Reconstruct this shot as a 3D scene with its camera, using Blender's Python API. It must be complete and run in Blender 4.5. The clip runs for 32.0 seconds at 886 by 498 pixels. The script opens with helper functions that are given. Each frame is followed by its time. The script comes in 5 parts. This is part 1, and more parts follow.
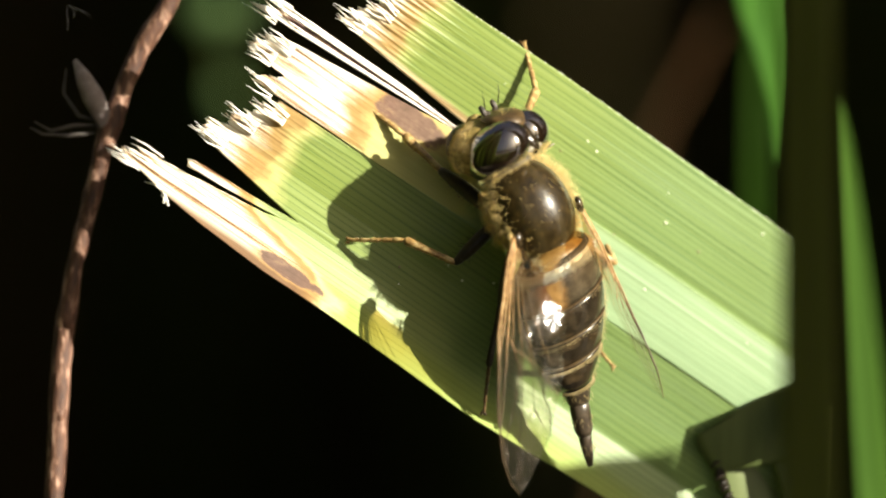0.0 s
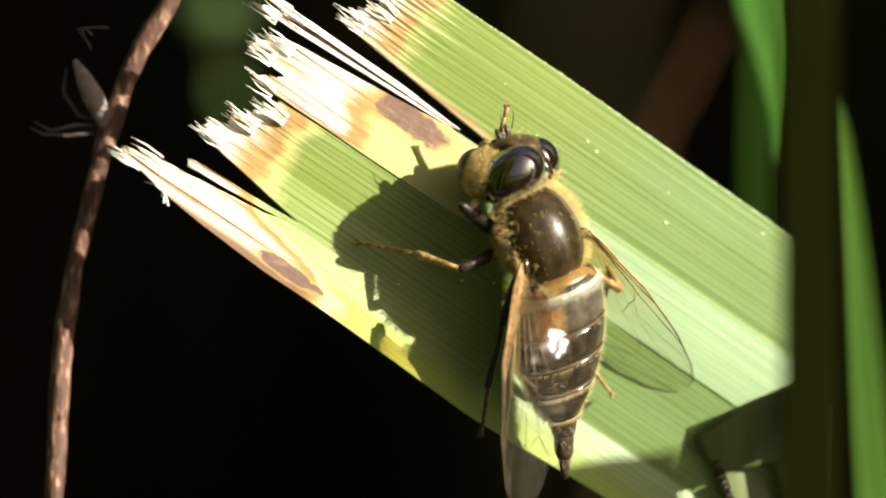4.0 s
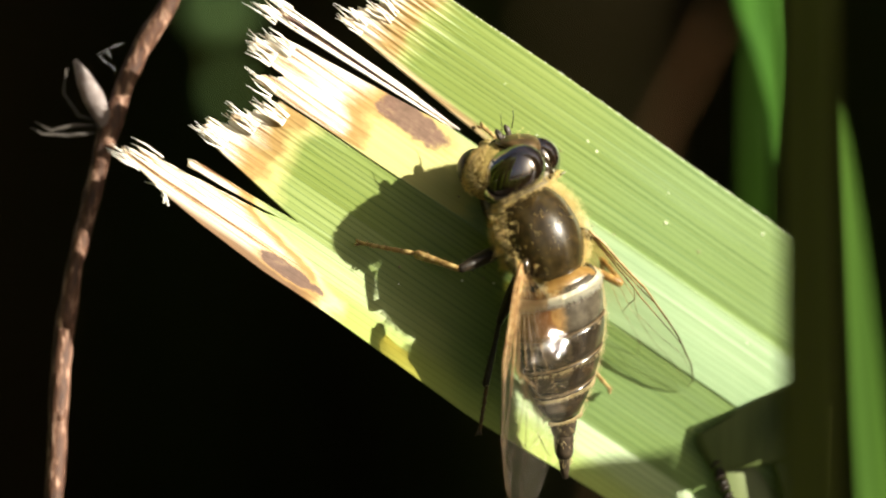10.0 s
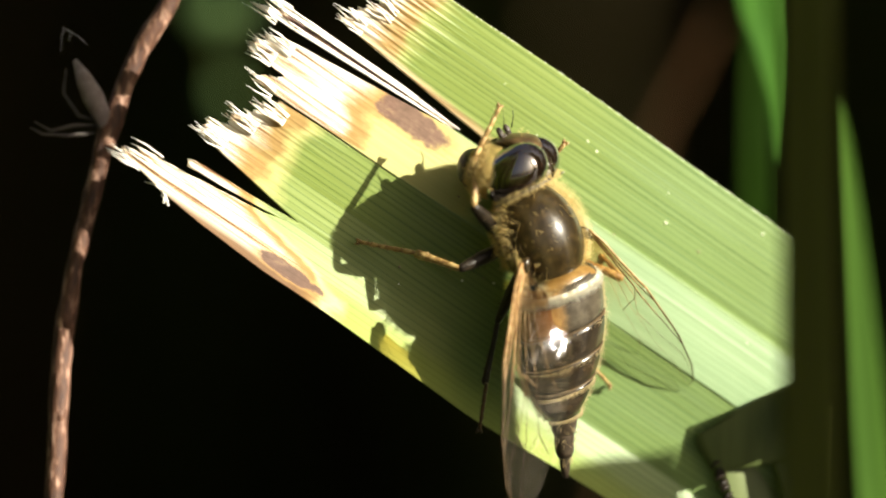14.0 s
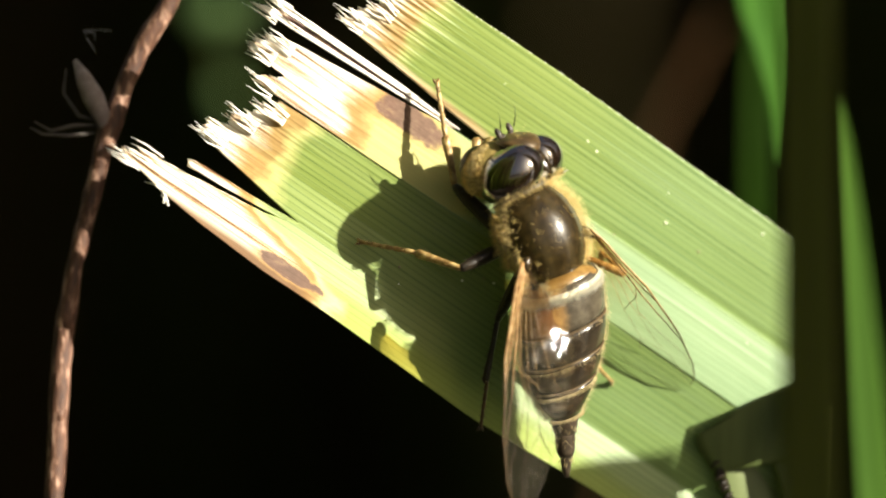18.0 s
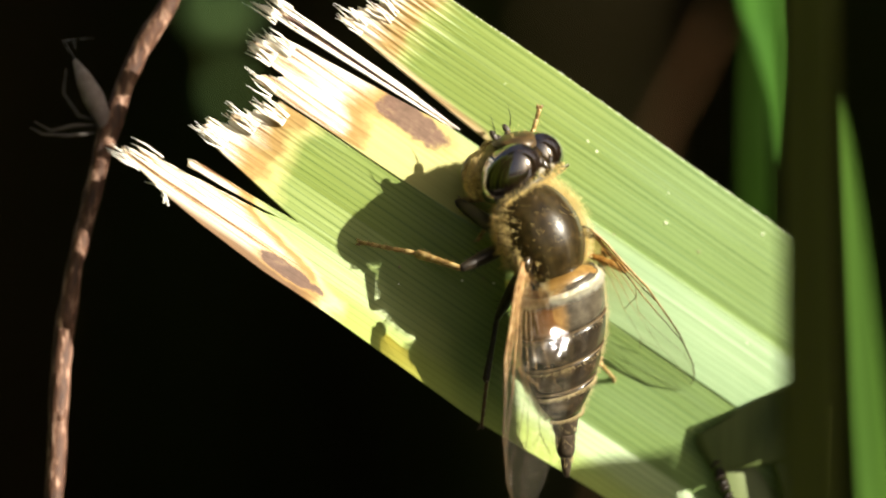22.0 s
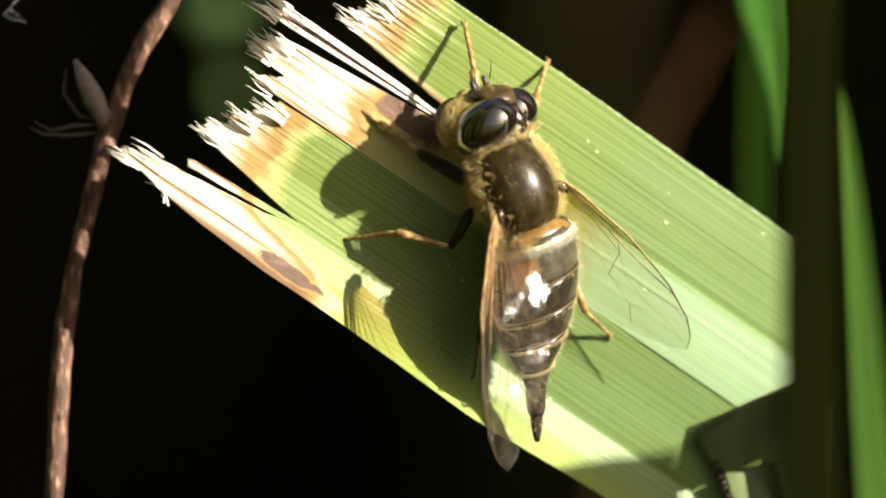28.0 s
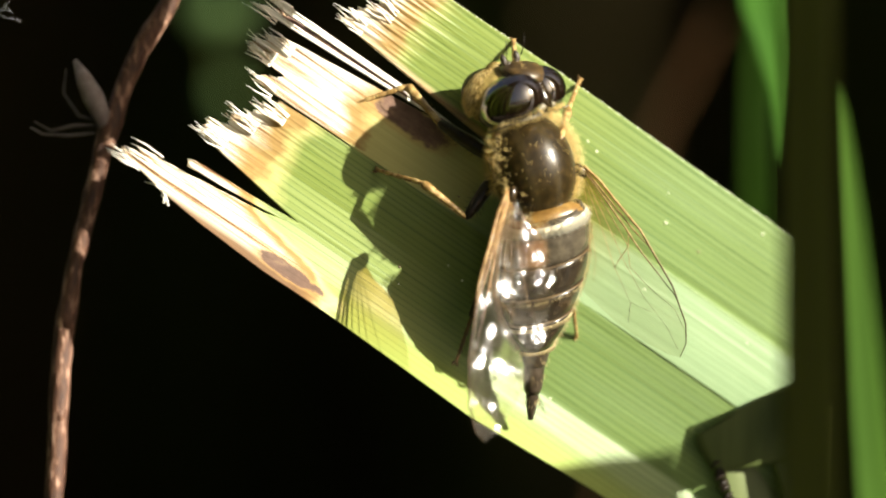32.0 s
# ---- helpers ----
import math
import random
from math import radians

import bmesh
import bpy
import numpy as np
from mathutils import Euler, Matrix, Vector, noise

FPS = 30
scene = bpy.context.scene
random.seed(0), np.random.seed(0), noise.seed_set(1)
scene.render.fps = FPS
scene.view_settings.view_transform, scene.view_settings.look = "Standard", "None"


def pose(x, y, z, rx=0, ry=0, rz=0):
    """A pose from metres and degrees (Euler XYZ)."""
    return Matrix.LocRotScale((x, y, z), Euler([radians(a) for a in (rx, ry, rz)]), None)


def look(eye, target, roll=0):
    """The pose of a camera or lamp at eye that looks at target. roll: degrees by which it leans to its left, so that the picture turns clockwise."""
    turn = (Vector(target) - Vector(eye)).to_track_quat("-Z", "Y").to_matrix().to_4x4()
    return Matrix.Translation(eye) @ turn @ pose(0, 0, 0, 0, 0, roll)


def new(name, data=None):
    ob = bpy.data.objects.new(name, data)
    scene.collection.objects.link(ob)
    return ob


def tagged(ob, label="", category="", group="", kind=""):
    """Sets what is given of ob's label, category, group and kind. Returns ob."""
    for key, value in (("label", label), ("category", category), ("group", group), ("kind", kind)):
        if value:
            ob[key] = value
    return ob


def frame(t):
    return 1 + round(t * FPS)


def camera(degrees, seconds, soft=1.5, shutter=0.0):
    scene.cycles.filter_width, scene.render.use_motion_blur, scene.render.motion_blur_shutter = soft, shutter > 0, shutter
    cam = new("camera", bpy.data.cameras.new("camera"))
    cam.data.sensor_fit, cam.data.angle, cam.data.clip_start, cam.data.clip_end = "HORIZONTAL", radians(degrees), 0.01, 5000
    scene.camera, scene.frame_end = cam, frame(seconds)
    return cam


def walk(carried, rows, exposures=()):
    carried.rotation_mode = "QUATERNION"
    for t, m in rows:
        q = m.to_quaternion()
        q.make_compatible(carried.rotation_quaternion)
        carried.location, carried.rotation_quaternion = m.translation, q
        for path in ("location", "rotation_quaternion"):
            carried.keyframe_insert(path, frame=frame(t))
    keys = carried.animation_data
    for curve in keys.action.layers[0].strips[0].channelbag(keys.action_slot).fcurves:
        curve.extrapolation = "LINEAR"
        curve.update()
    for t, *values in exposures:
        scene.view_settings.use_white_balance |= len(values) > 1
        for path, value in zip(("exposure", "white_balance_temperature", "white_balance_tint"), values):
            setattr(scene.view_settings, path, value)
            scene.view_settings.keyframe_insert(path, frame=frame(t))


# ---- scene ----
UNIT = 0.000024            # plan unit: 0.024 mm
TILT = 20                  # the camera looks down by this much
REACH = 0.21507            # camera to the leaf
VIEW = pose(0, 0, 0.45, 90 - TILT, 0, 0)

cam = camera(10.0, 32.0, soft=2.0)
cam.data.dof.use_dof = True
cam.data.dof.focus_distance = REACH - 0.0015
cam.data.dof.aperture_fstop = 22.0
STAND = VIEW @ pose(0, 0, REACH)
walk(cam, [(0.0, STAND), (32.0, STAND)], [(0.0, 1.46, 6900, 6), (32.0, 1.46, 6900, 6)])

# ---- light ----
SUN = Vector((1.75, 0.78, 1.0)).normalized()      # towards the sun, in the leaf's plan
TO_SUN = (VIEW.to_3x3() @ SUN).normalized()
world = bpy.data.worlds.new("world")
scene.world = world
world.use_nodes = True
wn = world.node_tree
sky = wn.nodes.new("ShaderNodeTexSky")
sky.sky_type = "NISHITA"
sky.sun_disc = False
sky.dust_density = 9.0
sky.sun_elevation = math.asin(TO_SUN.z)
sky.sun_rotation = math.atan2(TO_SUN.x, TO_SUN.y)
wn.links.new(sky.outputs[0], wn.nodes["Background"].inputs[0])
wn.nodes["Background"].inputs[1].default_value = 0.037
sun_data = bpy.data.lights.new("sun", "SUN")
sun_data.energy, sun_data.angle, sun_data.color = 5.0, radians(0.53), (1.0, 0.95, 0.86)
sun = new("sun", sun_data)
sun.matrix_world = look((0, 0, 5), Vector((0, 0, 5)) - TO_SUN)


def spot(x, y, h=0.0):
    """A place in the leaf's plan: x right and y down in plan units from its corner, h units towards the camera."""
    s = UNIT * (1 - h * UNIT / REACH)
    return Vector(((x - 784) * s, (441 - y) * s, h * UNIT))


"""mesh helpers"""


def part(name, bm, material, parent, label="", smooth=True):
    me = bpy.data.meshes.new(name)
    bm.normal_update()
    for f in bm.faces:
        f.smooth = smooth
    bm.to_mesh(me)
    bm.free()
    for m in (material if isinstance(material, (list, tuple)) else [material]):
        me.materials.append(m)
    ob = new(name, me)
    if parent:
        ob.parent = parent
    if label:
        ob["label"] = label
    return ob


def thing(name, m, label, category, group="", kind=""):
    ob = new(name)
    ob.empty_display_size = 0.002
    ob.matrix_world = m
    return tagged(ob, label, category, group, kind)


def loft(bm, rings, close=True, mat=0):
    """Skin a row of rings (lists of points of equal length)."""
    loops = [[bm.verts.new(p) for p in ring] for ring in rings]
    n = len(loops[0])
    for a, b in zip(loops, loops[1:]):
        for i in range(n):
            f = bm.faces.new((a[i], a[(i + 1) % n], b[(i + 1) % n], b[i]))
            f.material_index = mat
    if close:
        for ring, flip in ((loops[0], True), (loops[-1], False)):
            f = bm.faces.new(ring[::-1] if flip else ring)
            f.material_index = mat
    return loops


def tube(bm, pts, radii, n=8, mat=0, flat=1.0):
    """A rounded tube through points, with a radius at each."""
    pts = [Vector(p) for p in pts]
    side = None
    rings = []
    for i, p in enumerate(pts):
        d = (pts[min(i + 1, len(pts) - 1)] - pts[max(i - 1, 0)]).normalized()
        if side is None:
            side = d.cross(Vector((0, 0, 1)))
            if side.length < 1e-3:
                side = d.cross(Vector((1, 0, 0)))
        side = (side - d * side.dot(d)).normalized()
        up = side.cross(d)
        r = radii[i] if hasattr(radii, "__len__") else radii
        rings.append([p + (side * math.cos(a) + up * math.sin(a) * flat) * r
                      for a in (2 * math.pi * k / n for k in range(n))])
    return loft(bm, rings, True, mat)


def blob(bm, centre, radii, n=20, m=14, power=1.0, turn=None):
    """An ellipsoid."""
    rings = []
    c = Vector(centre)
    for j in range(m + 1):
        th = math.pi * (j + 0.02 if j == 0 else j - 0.02 if j == m else j) / m
        ring = []
        for i in range(n):
            ph = 2 * math.pi * i / n
            s = math.sin(th) ** power
            p = Vector((radii[0] * s * math.cos(ph), -radii[1] * math.cos(th), -radii[2] * s * math.sin(ph)))
            ring.append(c + (turn @ p if turn else p))
        rings.append(ring)
    return loft(bm, rings)


def hairs(bm, roots, rnd, length, thick, droop=0.0, mat=0):
    """Thin tapered hairs from (root, direction) pairs."""
    for p, d in roots:
        l = length * rnd.uniform(0.6, 1.25)
        d = (d + Vector((rnd.uniform(-1, 1), rnd.uniform(-1, 1), rnd.uniform(-1, 1))) * 0.35).normalized()
        a = d.orthogonal().normalized()
        b = d.cross(a)
        base = [bm.verts.new(p + (a * math.cos(k) + b * math.sin(k)) * thick) for k in (0, 2.094, 4.189)]
        q = p + d * l * 0.55
        mid = [bm.verts.new(q + (a * math.cos(k) + b * math.sin(k)) * thick * 0.7) for k in (0, 2.094, 4.189)]
        tip = bm.verts.new(p + d * l + Vector((0, 0, -droop * l)))
        for i in range(3):
            j = (i + 1) % 3
            bm.faces.new((base[i], base[j], mid[j], mid[i])).material_index = mat
            bm.faces.new((mid[i], mid[j], tip)).material_index = mat


"""material helpers"""


class Mat:
    """A small builder for procedural node materials."""

    def __init__(self, name, colour=(0.5, 0.5, 0.5), rough=0.5, spec=0.5):
        self.m = bpy.data.materials.new(name)
        self.m.use_nodes = True
        self.t = self.m.node_tree
        self.b = self.t.nodes["Principled BSDF"]
        self.b.inputs["Base Color"].default_value = (*colour, 1)
        self.b.inputs["Roughness"].default_value = rough
        self.b.inputs["Specular IOR Level"].default_value = spec

    def node(self, kind, **inputs):
        n = self.t.nodes.new(kind)
        for key, v in inputs.items():
            self.put(n.inputs[key.replace("_", " ")], v)
        return n

    def put(self, socket, v):
        if isinstance(v, bpy.types.NodeSocket):
            self.t.links.new(v, socket)
        elif isinstance(v, (tuple, list)) and len(v) == 3 and socket.type == "RGBA":
            socket.default_value = (*v, 1)
        else:
            socket.default_value = v

    def coords(self, scale=(1, 1, 1), offset=(0, 0, 0)):
        c = self.t.nodes.new("ShaderNodeTexCoord").outputs["Object"]
        mp = self.t.nodes.new("ShaderNodeMapping")
        mp.inputs["Scale"].default_value = scale
        mp.inputs["Location"].default_value = offset
        self.t.links.new(c, mp.inputs[0])
        return mp.outputs[0]

    def axes(self):
        s = self.node("ShaderNodeSeparateXYZ")
        self.put(s.inputs[0], self.t.nodes.new("ShaderNodeTexCoord").outputs["Object"])
        return s.outputs

    def noise(self, scale, stretch=(1, 1, 1), detail=4, rough=0.55, offset=(0, 0, 0)):
        n = self.node("ShaderNodeTexNoise", Vector=self.coords(stretch, offset), Scale=scale, Detail=detail, Roughness=rough)
        return n.outputs["Fac"]

    def ramp(self, fac, stops):
        r = self.t.nodes.new("ShaderNodeValToRGB")
        e = r.color_ramp.elements
        while len(e) < len(stops):
            e.new(0.5)
        for el, (p, c) in zip(e, stops):
            el.position = p
            el.color = (*c, 1) if hasattr(c, "__len__") else (c, c, c, 1)
        self.put(r.inputs[0], fac)
        return r.outputs[0]

    def math(self, op, a, b=0.0, clamp=False):
        n = self.t.nodes.new("ShaderNodeMath")
        n.operation, n.use_clamp = op, clamp
        self.put(n.inputs[0], a)
        self.put(n.inputs[1], b)
        return n.outputs[0]

    def step(self, v, lo, hi):
        n = self.t.nodes.new("ShaderNodeMapRange")
        n.interpolation_type = "SMOOTHSTEP"
        self.put(n.inputs[0], v)
        n.inputs[1].default_value, n.inputs[2].default_value = lo, hi
        return n.outputs[0]

    def mix(self, fac, a, b, mode="MIX"):
        n = self.t.nodes.new("ShaderNodeMix")
        n.data_type, n.blend_type = "RGBA", mode
        self.put(n.inputs[0], fac)
        self.put(n.inputs[6], a)
        self.put(n.inputs[7], b)
        return n.outputs[2]

    def colour(self, v):
        self.put(self.b.inputs["Base Color"], v)
        return self

    def rough(self, v):
        self.put(self.b.inputs["Roughness"], v)
        return self

    def bump(self, height, strength=0.3, distance=0.00002):
        n = self.node("ShaderNodeBump", Height=height, Strength=strength, Distance=distance)
        self.put(self.b.inputs["Normal"], n.outputs[0])
        self.normal = n.outputs[0]
        return self

    def through_light(self, colour, amount):
        """Let part of the light pass through, as in a leaf."""
        tr = self.node("ShaderNodeBsdfTranslucent", Color=colour)
        mx = self.node("ShaderNodeMixShader")
        mx.inputs[0].default_value = amount
        self.t.links.new(self.b.outputs[0], mx.inputs[1])
        self.t.links.new(tr.outputs[0], mx.inputs[2])
        self.t.links.new(mx.outputs[0], self.t.nodes["Material Output"].inputs[0])
        return self

# ---- materials ----


def green_blade(name, base, dark, rough=0.45, amount=0.25, spec=0.4):
    """Grass and reed blades: long streaks, a paler middle, faint blotches."""
    m = Mat(name, base, rough, spec)
    streak = m.noise(900, (1, 0.02, 1), 5)
    blot = m.noise(140, (1, 0.3, 1), 3, offset=(0.3, 0.1, 0))
    c = m.ramp(streak, [(0.3, dark), (0.7, base)])
    c = m.mix(m.math("MULTIPLY", m.step(blot, 0.5, 0.75), 0.35), c, tuple(v * 0.6 + 0.02 for v in base))
    m.colour(c).bump(streak, 0.3, 0.00004)
    return m.through_light(c, amount).m


blade_green = green_blade("blade_green", (0.04, 0.092, 0.009), (0.024, 0.06, 0.005), 0.75, 0.2, 0.1)
blade_tip = green_blade("blade_tip", (0.04, 0.11, 0.014), (0.022, 0.07, 0.008), 0.75, 0.2, 0.05)
red_blade = green_blade("red_blade", (0.13, 0.07, 0.03), (0.08, 0.04, 0.017), 0.8, 0.1, 0.06)
blade_olive = green_blade("blade_olive", (0.19, 0.19, 0.05), (0.12, 0.12, 0.03), 0.8, 0.03, 0.1)
blade_bent = green_blade("blade_bent", (0.13, 0.16, 0.055), (0.07, 0.10, 0.026), 0.5, 0.05)
# darker copy of the blade green, with half shade put into the colour
blade_shade_tint = green_blade("blade_shade_tint", (0.024, 0.058, 0.005), (0.015, 0.04, 0.003), 0.8, 0.12, 0.06)
herb_mat = green_blade("herb_leaf", (0.10, 0.17, 0.06), (0.075, 0.13, 0.045), 0.8, 0.2, 0.1)
# reed colours taken near black: the depth's shade is partly in thicket and dead_blade
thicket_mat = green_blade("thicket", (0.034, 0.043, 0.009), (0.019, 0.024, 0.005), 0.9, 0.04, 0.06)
# brighter green for the unseen reeds, added to bounce light onto the leaf
bounce_mat = green_blade("bounce_green", (0.16, 0.20, 0.02), (0.10, 0.14, 0.012), 0.6, 0.3, 0.1)
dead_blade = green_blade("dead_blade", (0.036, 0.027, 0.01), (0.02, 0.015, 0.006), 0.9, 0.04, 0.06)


def make_leaf_mat():
    """The torn leaf: green with fine veins, browned and bleached towards the torn end. x runs along the leaf."""
    m = Mat("torn_leaf", (0.2, 0.3, 0.06), 0.5, 0.62)
    ax = m.axes()
    x, y = m.math("DIVIDE", ax[0], UNIT), m.math("DIVIDE", ax[1], UNIT)
    vein = m.noise(1.0 / (UNIT * 9), (0.012, 1, 0.2), 3, 0.6)
    vein2 = m.noise(1.0 / (UNIT * 22), (0.006, 1, 0.2), 2, 0.5, (0.2, 0.3, 0))
    patch = m.noise(1.0 / (UNIT * 160), (0.5, 1, 1), 3)
    slow = m.noise(1.0 / (UNIT * 45), (0.02, 1, 0.2), 2)
    phase = m.math("ADD", m.math("MULTIPLY", y, 2 * math.pi / 10.4), m.math("MULTIPLY", slow, 15.0))
    groove = m.math("ADD", m.math("MULTIPLY", m.math("SINE", phase), 0.5), 0.5)
    groove = m.math("POWER", groove, 8.0)
    lines = m.math("MULTIPLY", groove, m.ramp(vein2, [(0.35, 0.5), (0.65, 0.85)]))
    green = m.ramp(vein, [(0.3, (0.2, 0.27, 0.052)), (0.5, (0.212, 0.282, 0.058)), (0.7, (0.226, 0.296, 0.064))])
    green = m.mix(lines, green, (0.085, 0.145, 0.025))
    green = m.mix(m.math("MULTIPLY", m.step(vein2, 0.52, 0.7), 0.12), green, (0.29, 0.35, 0.12))
    green = m.mix(m.math("MULTIPLY", m.step(patch, 0.45, 0.7), 0.12), green, (0.22, 0.30, 0.11))
    cool = m.step(x, -60, 330)                  # bluer green towards the sound end
    green = m.mix(m.math("MULTIPLY", cool, 0.75), green, m.mix(1.0, green, (0.84, 0.98, 1.6), "MULTIPLY"))
    rib = m.math("MULTIPLY", m.step(y, 56, 66), m.math("SUBTRACT", 1.0, m.step(y, 180, 194)))
    pale = m.ramp(vein, [(0.3, (0.235, 0.325, 0.13)), (0.7, (0.30, 0.385, 0.17))])
    pale = m.mix(m.math("MULTIPLY", cool, 0.75), pale, m.mix(1.0, pale, (0.86, 0.98, 1.25), "MULTIPLY"))
    col = m.mix(rib, green, pale)
    edge = m.math("SUBTRACT", 1.0, m.step(y, -205, -130))
    col = m.mix(m.math("MULTIPLY", edge, 0.6), col, (0.33, 0.39, 0.08))
    # withering: distance from the torn end, further in along the rib
    wob = m.math("MULTIPLY", m.math("SUBTRACT", m.noise(1.0 / (UNIT * 70), (0.6, 1, 1), 4), 0.5), 150.0)
    d = m.math("ADD", x, wob)
    d = m.math("SUBTRACT", d, m.math("MULTIPLY", rib, 120.0))
    low = m.math("SUBTRACT", 1.0, m.step(y, -190, -110))
    d = m.math("SUBTRACT", d, m.math("MULTIPLY", low, 200.0))
    d = m.math("SUBTRACT", d, m.math("MULTIPLY", m.step(y, 195, 215), 80.0))
    yellow = m.math("SUBTRACT", 1.0, m.step(m.math("SUBTRACT", d, m.math("MULTIPLY", rib, 200.0)), -345, -285))
    yellow = m.math("MULTIPLY", yellow, m.math("SUBTRACT", 1.0, m.math("MULTIPLY", m.step(y, 195, 215), 0.6)))
    brown = m.math("SUBTRACT", 1.0, m.step(d, -352, -326))
    white = m.math("SUBTRACT", 1.0, m.step(d, -420, -362))
    streak = m.noise(1.0 / (UNIT * 10), (0.018, 1, 0.2), 5, 0.75, (0.7, 0, 0))
    rim = m.math("MULTIPLY", m.math("SUBTRACT", 1.0, m.step(y, -202, -184)), m.math("SUBTRACT", 1.0, m.step(x, -190, -120)))
    col = m.mix(m.math("MULTIPLY", yellow, 0.75), col, m.mix(low, (0.63, 0.565, 0.22), (0.68, 0.63, 0.36)))
    col = m.mix(m.math("MULTIPLY", brown, 0.85), col, m.ramp(streak, [(0.35, (0.26, 0.12, 0.03)), (0.65, (0.42, 0.25, 0.08))]))
    col = m.mix(white, col, m.ramp(streak, [(0.37, (0.18, 0.08, 0.03)), (0.44, (0.5, 0.33, 0.19)), (0.49, (0.78, 0.7, 0.56)), (0.62, (0.88, 0.85, 0.78))]))
    col = m.mix(m.math("MULTIPLY", rim, 0.95), col, m.ramp(streak, [(0.35, (0.09, 0.04, 0.012)), (0.7, (0.24, 0.125, 0.045))]))
    col = m.mix(m.math("MULTIPLY", low, brown), col, m.mix(1.0, col, (0.80, 0.74, 0.66), "MULTIPLY"))
    slit = m.math("ADD", m.math("SUBTRACT", y, 204.0), m.math("MULTIPLY", m.math("ADD", x, 45.0), 0.088))
    slit = m.math("ADD", slit, m.math("MULTIPLY", wob, 0.12))
    dry = m.math("MULTIPLY", m.math("SUBTRACT", 1.0, m.step(slit, 4, 16)), m.math("MULTIPLY", m.step(y, 189, 194), m.math("SUBTRACT", 1.0, m.step(x, -70, 10))))
    col = m.mix(dry, col, m.ramp(streak, [(0.35, (0.24, 0.12, 0.04)), (0.5, (0.5, 0.36, 0.18)), (0.7, (0.72, 0.62, 0.45))]))
    # dried stains with ragged outlines
    for cx, cy, lx, ly, wild in ((-172, 158, 74, 27, 3.0), (-206, -188, 66, 13, 3.6)):
        deep = 0.7 if cy < 0 else 1.0
        ex = m.math("POWER", m.math("DIVIDE", m.math("SUBTRACT", x, cx), lx), 2.0)
        ey = m.math("POWER", m.math("DIVIDE", m.math("SUBTRACT", y, cy), ly), 2.0)
        rag = m.math("MULTIPLY", m.math("SUBTRACT", m.noise(1.0 / (UNIT * 55), (0.8, 1, 0.2), 6, 0.6, (0.1, cy * 0.01, 0)), 0.5), wild)
        inside = m.math("SUBTRACT", 1.0, m.step(m.math("ADD", m.math("ADD", ex, ey), rag), 0.7, 1.12))
        grain = m.noise(1.0 / (UNIT * 18), (0.5, 1, 0.2), 5, 0.7, (0.4, 0.2, 0))
        halo = m.math("SUBTRACT", 1.0, m.step(m.math("ADD", m.math("ADD", ex, ey), rag), 0.8, 2.0))
        col = m.mix(m.math("MULTIPLY", halo, 0.55), col, (0.5, 0.3, 0.10))
        col = m.mix(m.math("MULTIPLY", inside, 0.93), col, m.ramp(grain, [(p, tuple(v * deep for v in c)) for p, c in ((0.3, (0.10, 0.05, 0.04)), (0.52, (0.17, 0.095, 0.075)), (0.72, (0.30, 0.19, 0.11)))]))
    m.colour(col).bump(m.math("SUBTRACT", m.math("ADD", m.math("MULTIPLY", vein, 0.5), m.math("MULTIPLY", streak, white)), m.math("MULTIPLY", groove, 0.5)), 0.2, 0.00003)
    dull = m.math("MAXIMUM", m.math("MULTIPLY", yellow, 0.85), m.math("MULTIPLY", low, 0.8))     # withered parts have lost their gloss
    m.rough(m.math("MAXIMUM", m.ramp(patch, [(0.3, 0.44), (0.7, 0.54)]), dull))
    return m.through_light(m.mix(0.5, col, (0.7, 0.8, 0.12), "MULTIPLY"), 0.2).m


leaf_mat = make_leaf_mat()


def spotted(name, stops, rough, scale, stretch=(1, 1, 1), bump=0.3, spec=0.5, dist=0.00002):
    m = Mat(name, stops[0][1], rough, spec)
    n = m.noise(scale, stretch, 5)
    m.colour(m.ramp(n, stops)).bump(n, bump, dist)
    return m


fibre_mat = spotted("bleached_fibre", [(0.28, (0.5, 0.36, 0.2)), (0.48, (0.88, 0.84, 0.76))], 0.6, 3000).m
scab_mat = spotted("brown_scab", [(0.3, (0.10, 0.05, 0.04)), (0.5, (0.2, 0.115, 0.09)), (0.72, (0.33, 0.22, 0.12))], 0.7, 2600, bump=0.8).m
stem_mat = spotted("dry_stem", [(0.3, (0.035, 0.015, 0.01)), (0.53, (0.10, 0.042, 0.022)), (0.70, (0.46, 0.28, 0.2))], 0.65, 3600, (1, 0.3, 1), 0.9, dist=0.0001).m
wisp_mat = spotted("dry_wisp", [(0.3, (0.05, 0.042, 0.036)), (0.7, (0.11, 0.095, 0.08))], 0.8, 900).m
husk_mat = spotted("husk", [(0.3, (0.16, 0.12, 0.12)), (0.5, (0.28, 0.23, 0.22)), (0.7, (0.46, 0.4, 0.39))], 0.6, 1500).through_light((0.4, 0.32, 0.3), 0.3).m
soil_mat = spotted("soil", [(0.3, (0.018, 0.013, 0.008)), (0.7, (0.05, 0.036, 0.02))], 0.9, 30, bump=0.6, dist=0.01).m

